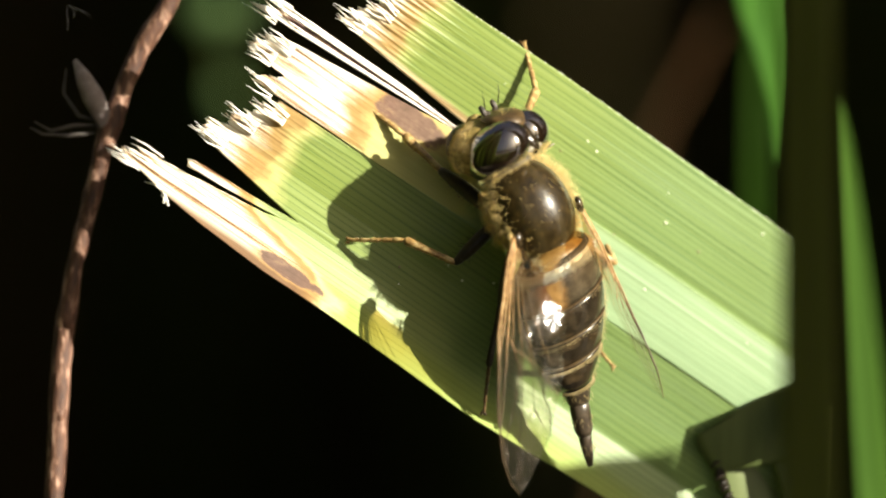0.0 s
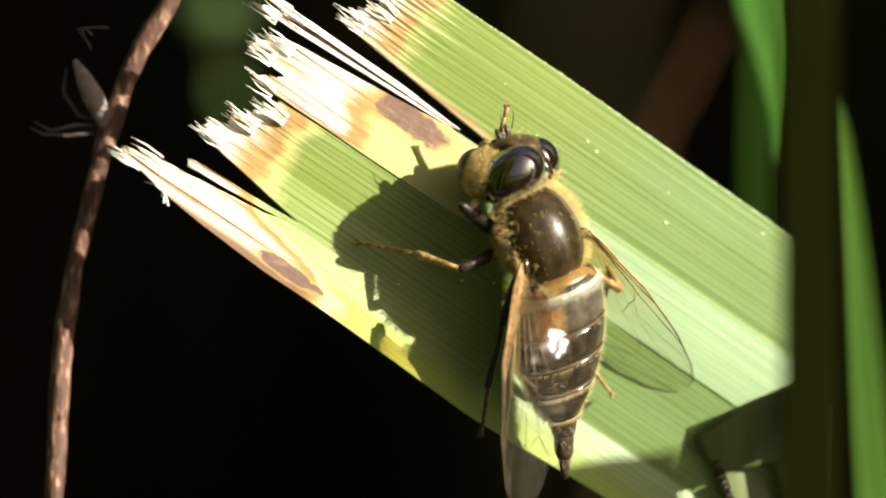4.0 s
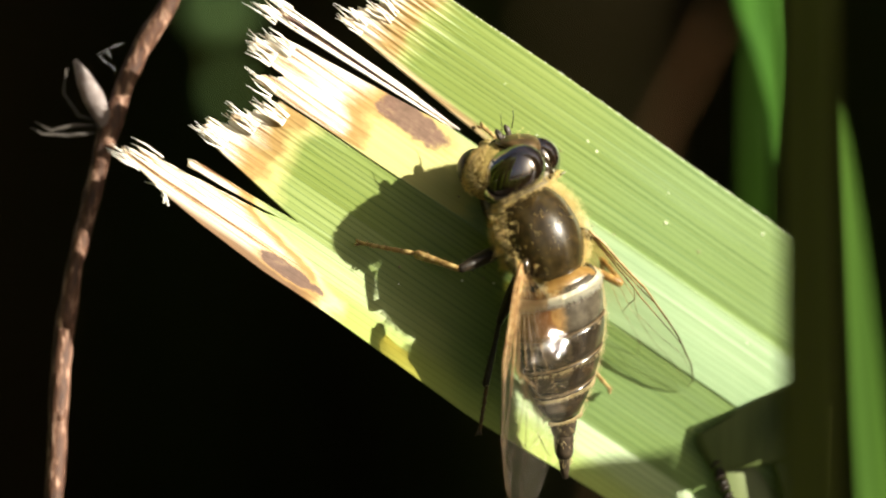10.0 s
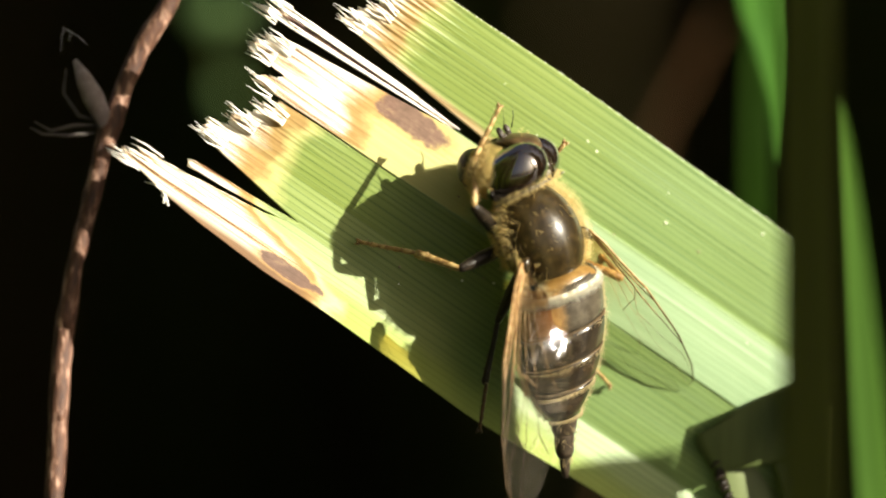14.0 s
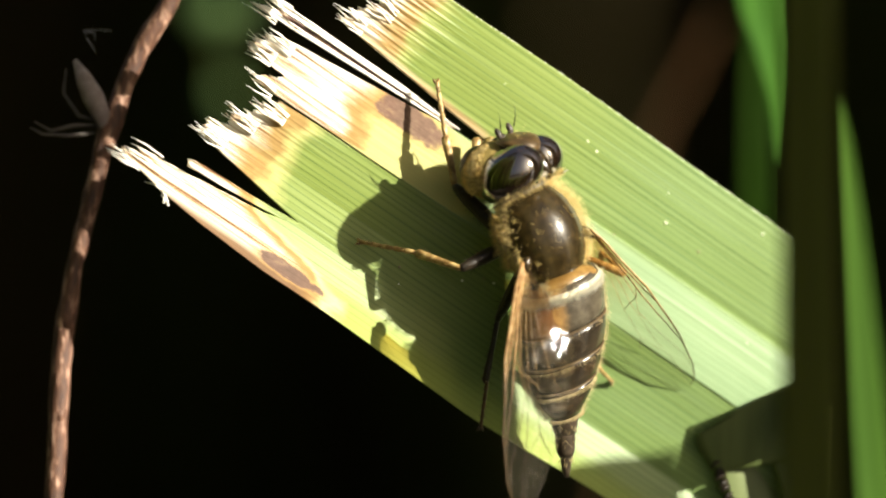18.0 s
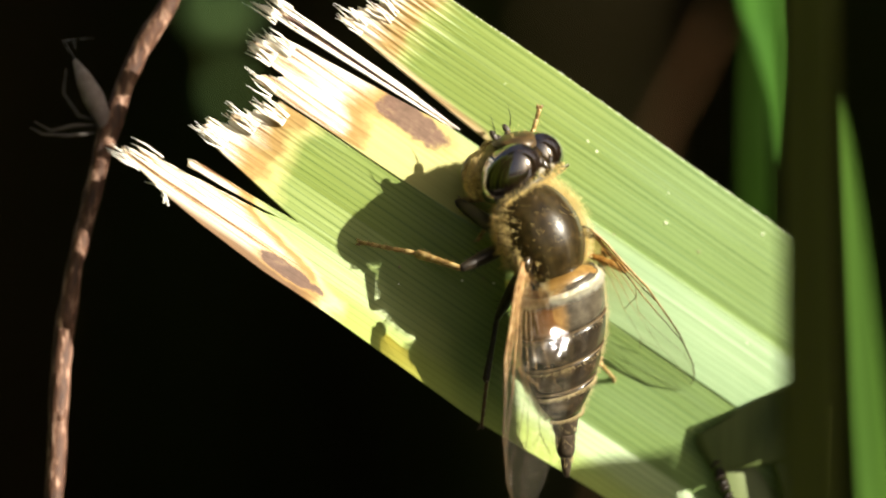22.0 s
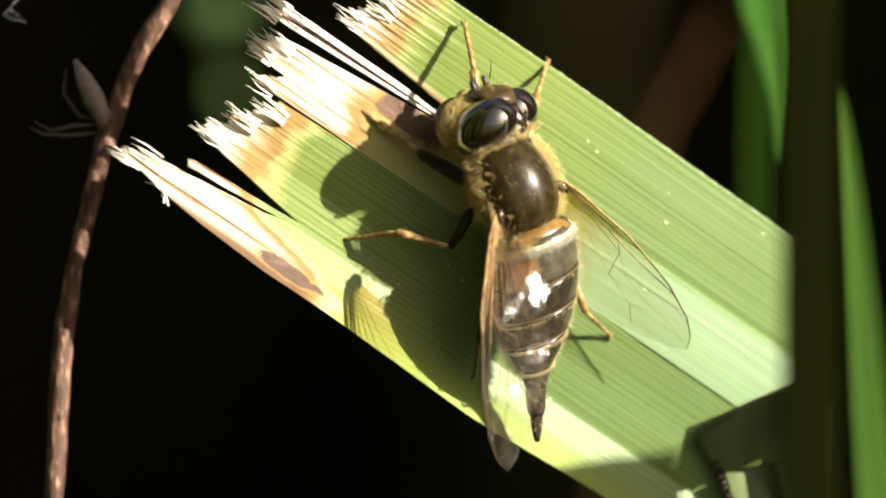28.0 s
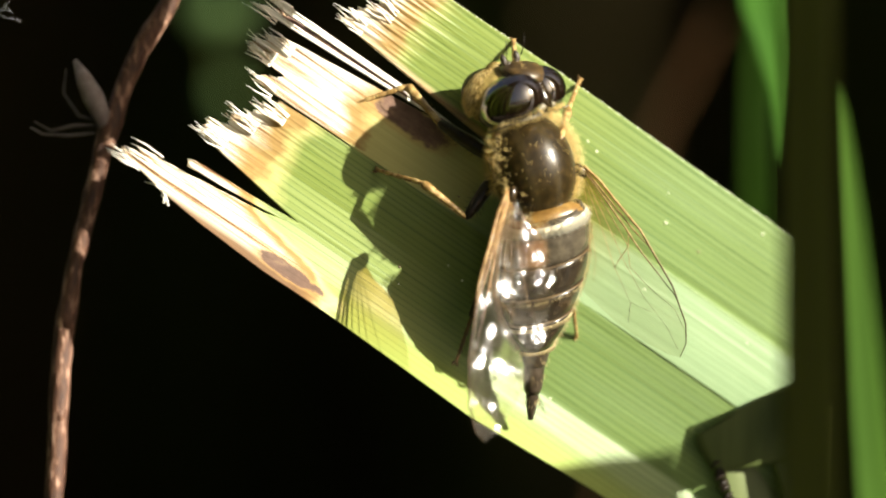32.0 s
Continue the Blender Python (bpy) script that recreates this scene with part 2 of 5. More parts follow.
cuticle = spotted("brown_cuticle", [(0.3, (0.012, 0.008, 0.003)), (0.6, (0.024, 0.015, 0.006)), (0.8, (0.055, 0.034, 0.012))], 0.21, 3400, bump=0.6, spec=0.32).m
eye_mat = spotted("eye", [(0.3, (0.005, 0.003, 0.002)), (0.7, (0.014, 0.007, 0.004))], 0.05, 5000, bump=0.02, spec=1.0)
eye_mat.b.inputs["IOR"].default_value = 1.62
eye_mat.b.inputs["Coat IOR"].default_value = 2.2
eye_mat.b.inputs["Coat Weight"].default_value, eye_mat.b.inputs["Coat Roughness"].default_value = 1.0, 0.03
eye_mat = eye_mat.m
face_mat = spotted("dusted_face", [(0.3, (0.12, 0.085, 0.02)), (0.6, (0.28, 0.205, 0.06))], 0.6, 4000, bump=0.6).m
black_mat = spotted("black_cuticle", [(0.3, (0.008, 0.006, 0.004)), (0.7, (0.026, 0.018, 0.011))], 0.42, 3000, spec=0.3).m
amber_mat = spotted("amber_cuticle", [(0.3, (0.17, 0.09, 0.022)), (0.7, (0.34, 0.20, 0.06))], 0.3, 2500).through_light((0.5, 0.28, 0.07), 0.25).m
shin_mat = spotted("pale_leg", [(0.3, (0.11, 0.055, 0.016)), (0.5, (0.28, 0.175, 0.06)), (0.7, (0.5, 0.37, 0.16))], 0.4, 3500).m
brown_foot = spotted("brown_foot", [(0.3, (0.03, 0.018, 0.008)), (0.6, (0.09, 0.05, 0.02)), (0.8, (0.22, 0.13, 0.05))], 0.4, 2600).m
hair_mat = Mat("golden_hair", (0.85, 0.68, 0.33), 0.35).through_light((0.8, 0.66, 0.3), 0.5).m
white_hair = Mat("white_hair", (0.82, 0.79, 0.66), 0.4).through_light((0.7, 0.65, 0.5), 0.4).m
pale_hair = Mat("pale_hair", (0.72, 0.6, 0.33), 0.35).through_light((0.6, 0.5, 0.3), 0.4).m
brow_mat = spotted("brow", [(0.3, (0.022, 0.014, 0.006)), (0.55, (0.06, 0.036, 0.013)), (0.75, (0.16, 0.10, 0.035))], 0.35, 2600, bump=0.4).m
occiput_mat = spotted("grey_dust", [(0.3, (0.08, 0.068, 0.045)), (0.6, (0.2, 0.175, 0.12))], 0.5, 4200, bump=0.5).m
antenna_mat = spotted("dark_antenna", [(0.3, (0.02, 0.014, 0.01)), (0.7, (0.06, 0.045, 0.03))], 0.5, 4200, bump=0.4).m
tube_mat = spotted("egg_tube", [(0.3, (0.022, 0.015, 0.009)), (0.7, (0.065, 0.048, 0.032))], 0.35, 3400, bump=0.5).m


def make_vein():
    """Wing veins: amber and glossy near the root, dark brown further out."""
    m = Mat("wing_vein", (0.1, 0.05, 0.02), 0.4, 0.25)
    n = m.noise(3000, (1, 1, 1), 4)
    far = m.step(m.math("MULTIPLY", m.axes()[1], -1.0), 120 * UNIT, 260 * UNIT)
    near = m.ramp(n, [(0.3, (0.13, 0.06, 0.018)), (0.5, (0.28, 0.16, 0.06)), (0.7, (0.42, 0.28, 0.13))])
    m.colour(m.mix(far, near, m.ramp(n, [(0.3, (0.035, 0.024, 0.01)), (0.7, (0.08, 0.05, 0.02))])))
    return m.m


vein_mat = make_vein()


def make_tergite():
    """Abdomen plates: black-brown, amber at the sides of the first, dull bands, a pale hind rim."""
    m = Mat("abdomen_plate", (0.03, 0.02, 0.01), 0.22, 0.6)
    n = m.noise(2200, (1, 1, 1), 5)
    big = m.noise(700, (1, 1.6, 1), 3, 0.5, (0.0004, 0, 0))
    c = m.ramp(n, [(0.3, (0.022, 0.015, 0.008)), (0.55, (0.05, 0.034, 0.018)), (0.8, (0.095, 0.066, 0.035))])
    c = m.mix(m.step(big, 0.42, 0.6), c, m.ramp(n, [(0.3, (0.012, 0.009, 0.006)), (0.7, (0.032, 0.024, 0.015))]))
    m.colour(c).bump(n, 0.25)
    m.rough(m.ramp(n, [(0.3, 0.13), (0.7, 0.27)]))
    return m.m


tergite_mat = make_tergite()


def make_first_plate():
    m = Mat("first_plate", (0.03, 0.02, 0.01), 0.24, 0.6)
    n = m.noise(2200, (1, 1, 1), 5)
    x = m.math("MULTIPLY", m.axes()[0], -1.0)
    wob = m.math("ADD", x, m.math("MULTIPLY", m.math("SUBTRACT", n, 0.5), 0.0006))
    side = m.step(wob, 8 * UNIT, 40 * UNIT)
    dark = m.ramp(n, [(0.3, (0.03, 0.024, 0.016)), (0.7, (0.085, 0.07, 0.048))])
    c = m.mix(side, dark, m.ramp(n, [(0.3, (0.17, 0.085, 0.022)), (0.7, (0.30, 0.17, 0.06))]))
    m.colour(c).bump(n, 0.25)
    return m.m


first_plate = make_first_plate()


def make_thorax():
    """Glossy bronze-brown back with faint paler stripes along it; the flanks are dusted olive-yellow."""
    m = Mat("thorax", (0.03, 0.02, 0.01), 0.3, 0.16)
    n = m.noise(3400, (1, 1, 1), 5)
    ax = m.axes()
    wob = m.math("ADD", ax[2], m.math("MULTIPLY", m.math("SUBTRACT", m.noise(1300), 0.5), 50 * UNIT))
    flank = m.math("SUBTRACT", 1.0, m.step(wob, -6 * UNIT, 34 * UNIT))
    back = m.ramp(n, [(0.3, (0.012, 0.008, 0.003)), (0.6, (0.028, 0.018, 0.006)), (0.8, (0.075, 0.046, 0.014))])
    stripe = m.step(m.math("SINE", m.math("MULTIPLY", ax[0], 2 * math.pi / (44 * UNIT))), 0.2, 0.9)
    back = m.mix(m.math("MULTIPLY", stripe, 0.22), back, (0.06, 0.045, 0.02))
    m.colour(m.mix(flank, back, m.ramp(n, [(0.3, (0.10, 0.07, 0.02)), (0.6, (0.24, 0.18, 0.06)), (0.8, (0.34, 0.26, 0.10))])))
    m.bump(n, 0.6)
    m.rough(m.math("ADD", 0.3, m.math("MULTIPLY", flank, 0.36)))
    m.b.inputs["Coat Weight"].default_value, m.b.inputs["Coat Roughness"].default_value = 0.6, 0.08
    return m.m


thorax_mat = make_thorax()
rim_mat = spotted("pale_rim", [(0.3, (0.05, 0.03, 0.012)), (0.7, (0.13, 0.085, 0.036))], 0.45, 3500).m
band_mat = spotted("white_band", [(0.3, (0.5, 0.44, 0.3)), (0.7, (0.75, 0.7, 0.55))], 0.5, 3500).m


def make_film():
    """Wing membrane: clear, faintly amber near the root, glossy and crinkled."""
    m = Mat("wing_membrane", (1, 1, 1), 0.2)
    t = m.t
    n = m.noise(2400, (1, 0.5, 1), 4)
    bump = m.node("ShaderNodeBump", Height=n, Strength=1.0, Distance=0.000045)
    root = m.math("SUBTRACT", 1.0, m.step(m.math("ADD", m.math("MULTIPLY", m.axes()[1], -1.0), m.math("MULTIPLY", n, 60 * UNIT)), 40 * UNIT, 230 * UNIT))
    clear = m.node("ShaderNodeBsdfTransparent", Color=m.mix(root, (0.84, 0.83, 0.77), (0.66, 0.44, 0.2)))
    gloss = m.node("ShaderNodeBsdfGlossy", Color=(1, 1, 1), Roughness=0.09)
    t.links.new(bump.outputs[0], gloss.inputs["Normal"])
    milk = m.node("ShaderNodeBsdfDiffuse", Color=(0.6, 0.55, 0.38))
    a = m.node("ShaderNodeMixShader")
    a.inputs[0].default_value = 0.03
    b = m.node("ShaderNodeMixShader")
    b.inputs[0].default_value = 0.013
    t.links.new(clear.outputs[0], a.inputs[1])
    t.links.new(gloss.outputs[0], a.inputs[2])
    t.links.new(a.outputs[0], b.inputs[1])
    t.links.new(milk.outputs[0], b.inputs[2])
    t.links.new(b.outputs[0], t.nodes["Material Output"].inputs[0])
    return m.m


film_mat = make_film()
silk_mat = Mat("silk", (0.8, 0.8, 0.8), 0.3).m

# ---- the setting: ground and the dark stand of reeds behind ----


def make_ground():
    bm = bmesh.new()
    steps = [-400, -60, -12, -4, -2, -1.2, -0.7, -0.35, 0, 0.35, 0.7, 1.2, 2, 4, 12, 60, 400]
    grid = [[bm.verts.new((x, y, 0.02 * noise.noise((x * 2, y * 2, 0)) - 0.01 if abs(x) < 5 and abs(y) < 5 else -0.01))
             for x in steps] for y in steps]
    for a, b in zip(grid, grid[1:]):
        for i in range(len(steps) - 1):
            bm.faces.new((a[i], a[i + 1], b[i + 1], b[i]))
    g = part("ground", bm, soil_mat, None)
    tagged(g, "dark bare soil under the reeds", "ground", kind="structure")


def ribbon(bm, pts, widths, sides, fold=0.25, thick=0.0003, mat=0, n=4):
    """A blade: a folded ribbon with thickness along a line of points. sides: its cross direction at each point."""
    pts = [Vector(p) for p in pts]
    rings = []
    for i, p in enumerate(pts):
        d = (pts[min(i + 1, len(pts) - 1)] - pts[max(i - 1, 0)]).normalized()
        s = Vector(sides[i] if isinstance(sides, list) else sides)
        s = (s - d * s.dot(d)).normalized()
        up = s.cross(d)
        w = widths[i] / 2
        row = [p + s * (w * (2 * k / n - 1)) + up * (w * fold * abs(2 * k / n - 1)) for k in range(n + 1)]
        rings.append(row + [q - up * min(thick, w * 0.5) * (1.03 - abs(2 * k / n - 1) ** 3) for k, q in list(enumerate(row))[::-1]])
    loft(bm, rings, True, mat)


def make_thicket():
    """A dense stand of reeds to one side and behind, mostly unseen, added to keep the depth in shade."""
    rnd = random.Random(4)
    bm = bmesh.new()
    made = 0
    while made < 1500:
        x, y = rnd.uniform(-0.75, 1.0), rnd.uniform(0.10, 1.5)
        if y < 0.16 + 0.9 * max(0, 0.13 - x) and x < 0.13:
            continue
        if x > 0.1 and y < 0.115:
            continue
        if abs(x) < 0.02 + 0.12 * y and y < 0.3:
            continue
        if abs(x) < 0.03 + 0.13 * y and y < 0.5:
            continue
        if 0.03 < x < 0.10 and 0.6 < y < 1.1:
            continue
        made += 1
        hgt = rnd.uniform(0.55, 1.25)
        if x > 0.1 and made % 8 < 7:          # mostly unseen reeds shortened to let a little sun into the depth
            hgt *= 0.35
        lean = Vector((rnd.uniform(-0.16, 0.16), rnd.uniform(-0.02, 0.16), 0))
        if x > 0 and y < 0.4:
            lean.x = abs(lean.x)
        a = rnd.uniform(0, math.pi)
        side = Vector((math.cos(a), math.sin(a), 0))
        pts = [Vector((x, y, -0.02)) + lean * (k / 6) ** 2 + Vector((0, 0, hgt * k / 6)) for k in range(7)]
        w = rnd.uniform(0.010, 0.022)
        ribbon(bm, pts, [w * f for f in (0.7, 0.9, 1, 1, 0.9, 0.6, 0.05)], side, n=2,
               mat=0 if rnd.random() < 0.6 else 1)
    # more tall reeds out of view, added to block sun from the depth
    for _ in range(40):
        x, y = rnd.uniform(0.11, 0.8), rnd.uniform(0.13, 0.55)
        hgt = rnd.uniform(0.7, 1.25)
        a = rnd.uniform(0, math.pi)
        pts = [Vector((x + 0.06 * (k / 6) ** 2, y + 0.05 * (k / 6) ** 2, -0.02 + hgt * k / 6)) for k in range(7)]
        w = rnd.uniform(0.012, 0.024)
        ribbon(bm, pts, [w * f for f in (0.7, 0.9, 1, 1, 0.9, 0.6, 0.05)], Vector((math.cos(a), math.sin(a), 0)), n=2, mat=rnd.randint(0, 1))
    # unseen reeds added round the clearing shape skylight; a gap opens towards the sun
    flat_sun = Vector((TO_SUN.x, TO_SUN.y)).normalized()
    made = 0
    while made < 2400:
        x, y = rnd.uniform(-1.5, 1.9), rnd.uniform(-1.7, 0.12)
        ahead = x * flat_sun.x + y * flat_sun.y
        aside = abs(x * flat_sun.y - y * flat_sun.x)
        if (ahead > -0.1 and aside < 0.11 + 0.05 * ahead) or math.hypot(x, y + 0.1) < 0.42:
            continue
        made += 1
        turn = math.degrees(math.atan2(y, x))
        # low on these bearings so the eyes mirror sky; tall ones cut fill
        hgt = rnd.uniform(0.22, 0.4) if -104 < turn < -32 else rnd.uniform(1.4, 2.0)
        a = rnd.uniform(0, math.pi)
        lean = Vector((x, y + 0.1, 0)).normalized() * (rnd.uniform(0, 0.25) if hgt < 1 else rnd.uniform(-0.5, 0.0))
        pts = [Vector((x, y, -0.02)) + lean * (k / 6) ** 2 + Vector((0, 0, hgt * k / 6)) for k in range(7)]
        w = rnd.uniform(0.012, 0.03)
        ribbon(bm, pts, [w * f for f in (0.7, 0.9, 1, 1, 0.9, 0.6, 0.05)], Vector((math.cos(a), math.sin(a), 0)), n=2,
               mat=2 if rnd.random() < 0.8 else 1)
    s = part("reed_stand", bm, [thicket_mat, dead_blade, bounce_mat], None)
    tagged(s, "dense brown and olive reeds coloured for deep shade, with unseen reeds added to shape light", "reeds", kind="stuff")


make_ground()
make_thicket()

# ---- the torn leaf ----
LEAF = VIEW @ pose(0, 0, 0, 0, 12, 0) @ pose(0, 0, 0, 0, 0, -33.5)


def lerp(a, b, f):
    return a + (b - a) * f


def piece(x, rows):
    """Piecewise straight line through (x, y) rows."""
    if x <= rows[0][0]:
        return rows[0][1]
    for (a, p), (b, q) in zip(rows, rows[1:]):
        if x <= b:
            return lerp(p, q, (x - a) / (b - a))
    return rows[-1][1]


def leaf_height(s, t):
    rib = 0.4 * noise.noise((s * 0.002, t / 7.0, 1.0)) + 0.25 * noise.noise((s * 0.002, t / 3.4, 5.0))
    wave = 5 * noise.noise((s / 260.0, t / 200.0, 3.0))
    edge = piece(s, [(-300, 1.2), (-60, 0.8), (40, 0.0), (330, 0.0), (400, 0.9)])          # the rib stands higher further along
    if t < 59:
        away = piece(s, [(-60, 0.0), (220, 1.0)])       # the lower half leans away from the light further along
        base = piece(t, [(-225, 26 - 20 * away), (-175, 8 - 28 * away), (-110, -8 - 30 * away), (-40, -12 - 11 * away), (40, -3 - 2 * away), (59, -edge)])
    elif t < 189.5:
        base = piece(t, [(59, edge), (90, edge + 0.6), (150, 1.2), (189, 0.2)])
    else:
        base = piece(t, [(189, -4), (210, 0), (300, 10), (375, 14)])
    return base + rib + wave


def leaf_strip(name, s1, low, high, ends, label="", mat=None, fray=16, lift=0.0, step=2.2, sink=0.0, thick=7.0, under=999.0):
    """One strip of the leaf from its torn end to s1. low, high: its two edges along the leaf; ends: where it is torn, across."""
    t_mid = [e[0] for e in ends]
    lo, hi = min(t_mid), max(t_mid)
    n = max(4, int((hi - lo) / step)) if hi > lo else 4
    n = max(n, int((high(s1) - low(s1)) / step))
    rows = max(6, int((s1 - min(e[1] for e in ends)) / 17))
    top, verts, faces = [], [], []
    for i in range(n + 1):
        f = i / n
        t_end = lerp(lo, hi, f)
        tooth = noise.noise((t_end / 5.0, 7.3, lift)) + 0.8 * noise.noise((t_end / 1.9, 1.7, lift))
        s0 = piece(t_end, ends) + fray * tooth
        for j in range(rows + 1):
            g = (j / rows) ** 1.25
            s = lerp(s0, s1, g)
            t = lerp(low(s), high(s), f)
            near = max(0.0, 1 - (s - s0) / 170.0)
            near = near if fray else 0.0
            curl = near * near * lift + near * 4 * noise.noise((t / 5.0, s / 120.0, 2.2))
            t += near * 2.2 * noise.noise((t / 4.0, s / 40.0, 9.0))
            z = leaf_height(s, min(t, under)) + curl - sink
            over = 0.834 * s + 0.552 * t - 690          # beyond this the leaf turns away and down
            if over > 0:
                s, t, z = s - 0.834 * over * 0.85, t - 0.552 * over * 0.85, z - over * 0.95
            verts.append((s * UNIT, t * UNIT, z * UNIT))
    m = len(verts)
    verts += [(x, y, z - thick * UNIT) for x, y, z in verts]
    w = rows + 1
    for i in range(n):
        for j in range(rows):
            a, b, c, d = i * w + j, i * w + j + 1, (i + 1) * w + j + 1, (i + 1) * w + j
            faces.append((a, b, c, d))
            faces.append((m + d, m + c, m + b, m + a))
    for j in range(rows):
        faces.append((m + j, m + j + 1, j + 1, j))
        k = n * w + j
        faces.append((k, k + 1, m + k + 1, m + k))
    for i in range(n if fray else 0):
        a, b = i * w, (i + 1) * w
        faces.append((a, b, m + b, m + a))
    me = bpy.data.meshes.new(name)
    me.from_pydata(verts, [], faces)
    me.polygons.foreach_set("use_smooth", [True] * len(me.polygons))
    me.materials.append(mat or leaf_mat)
    me.update()
    ob = new(name, me)
    ob.parent = torn_leaf
    if label:
        ob["label"] = label
    return ob


torn_leaf = thing("torn_leaf", LEAF, "broad green reed leaf with a torn, bleached and browned end", "leaf")


def lower_edge(s):
    return piece(s, [(-590, -172), (-480, -195), (-385, -205), (-250, -213), (-129, -212), (203, -222), (467, -207), (900, -205)])


def slit_low(s):
    return piece(s, [(-590, -162), (-551, -152), (-463, -143), (-300, -123), (-241, -105)])


def slit_high(s):
    return piece(s, [(-462, -71), (-241, -105)])


leaf_strip("blade_half", 900, lower_edge, lambda s: 62.0, [(-215, -241), (62, -241)], fray=0, under=58.9)
leaf_strip("torn_strip", -241, lower_edge, slit_low, [(-178, -575), (-165, -560), (-150, -545)], "bleached curling torn strip", lift=14)
leaf_strip("torn_strip", -241, lambda s: piece(s, [(-470, -133), (-300, -119), (-241, -111)]), lambda s: piece(s, [(-470, -117), (-300, -108), (-241, -104)]),
           [(-133, -462), (-125, -470), (-117, -458)], "narrow curled torn strip with brown edges", lift=24, step=2, fray=8)
leaf_strip("torn_strip", -241, slit_high, lambda s: 58.0,
           [(-73, -462), (-45, -480), (-28, -440), (-4, -436), (20, -418), (41, -395), (58, -392)], "strip with bleached frayed end")
leaf_strip("midrib", 900, lambda s: 60.0, lambda s: piece(s, [(-460, 150), (-106, 187), (0, 188.5), (60, 193)]),
           [(58, -450), (75, -440), (92, -402), (100, -480), (118, -490), (150, -455)], "pale flat midrib bleached at the torn end", lift=6, under=189.0)
leaf_strip("blade_half", 900, lambda s: piece(s, [(-375, 233), (-200, 218), (-45, 204), (40, 190), (900, 190)]),
           lambda s: piece(s, [(-400, 372), (0, 377), (460, 371), (900, 368)]),
           [(233, -378), (260, -372), (300, -335), (330, -320), (375, -330)], fray=18, lift=8)
leaf_strip("torn_strip", -104, lambda s: piece(s, [(-520, 168), (-106, 188.5)]), lambda s: piece(s, [(-520, 178), (-200, 188), (-106, 189.5)]),
           [(168, -520), (178, -512)], "thin white fibre strip", mat=fibre_mat, lift=18, step=2)
# brown strip sunk between the fibres: their gap's shadow put in as colour
leaf_strip("torn_strip", -96, lambda s: piece(s, [(-520, 178), (-106, 191)]), lambda s: piece(s, [(-520, 190), (-106, 196)]),
           [(178, -490), (190, -470)], "sunk dark brown strip standing for the shadowed gap between fibres", mat=scab_mat, sink=10, step=2)
leaf_strip("torn_strip", -90, lambda s: piece(s, [(-520, 190), (-106, 193.5)]), lambda s: piece(s, [(-520, 202), (-220, 202), (-96, 194.5)]),
           [(190, -508), (202, -500)], "thin white fibre strip", mat=fibre_mat, lift=22, step=2)


def leaf_foot():
    """The leaf goes on out of sight, bends down and reaches the ground."""
    bm = bmesh.new()
    inv = LEAF.inverted()
    start = LEAF @ Vector((790 * UNIT, 0, -150 * UNIT))
    d = (VIEW.to_3x3() @ Vector((0.1, -0.5, -0.85))).normalized()
    pts = []
    p = start.copy()
    while p.z > 0.0 and len(pts) < 60:
        pts.append(inv @ p)
        d = (d + Vector((0.0, -0.01, -0.07))).normalized()
        p = p + d * 0.014
    pts.append(inv @ p)
    side = [inv.to_3x3() @ VIEW.to_3x3() @ Vector((0.05, 0.83, -0.55))] * len(pts)
    ribbon(bm, pts, [0.0142] * (len(pts) - 6) + [0.012] * 6, side, 0.1, n=6)
    part("leaf_base", bm, blade_green, torn_leaf)


leaf_foot()


def edge_teeth():
    """Fine bright saw teeth along the upper edge, and pale pimples."""
    rnd = random.Random(8)
    bm = bmesh.new()
    s = -240.0
    while s < 560:
        s += rnd.choice((rnd.uniform(5, 12), rnd.uniform(10, 34)))
        t = piece(s, [(-400, 372), (0, 377), (460, 371), (900, 368)])
        p = Vector((s, t - 1, leaf_height(s, t) - 2))
        tube(bm, [p * UNIT, (p + Vector((2.5, 1.2, 2))) * UNIT, (p + Vector((5, 1.6, 2.4))) * UNIT], [0.9 * UNIT, 0.8 * UNIT, 0.2 * UNIT], 5)
    part("edge_teeth", bm, pale_tooth, torn_leaf)
    for k in range(26):
        s, t = rnd.uniform(-100, 560), rnd.uniform(-150, 350)
        bm = bmesh.new()
        r = rnd.uniform(1.0, 2.2)
        blob(bm, Vector((s, t, leaf_height(s, t) + 0.5)) * UNIT, [r * 1.6 * UNIT, r * UNIT, r * UNIT], 7, 5)
        part("speck", bm, pale_tooth if k % 3 else scab_mat, torn_leaf)


pale_tooth = Mat("pale_tooth", (0.75, 0.78, 0.6), 0.35).m
edge_teeth()


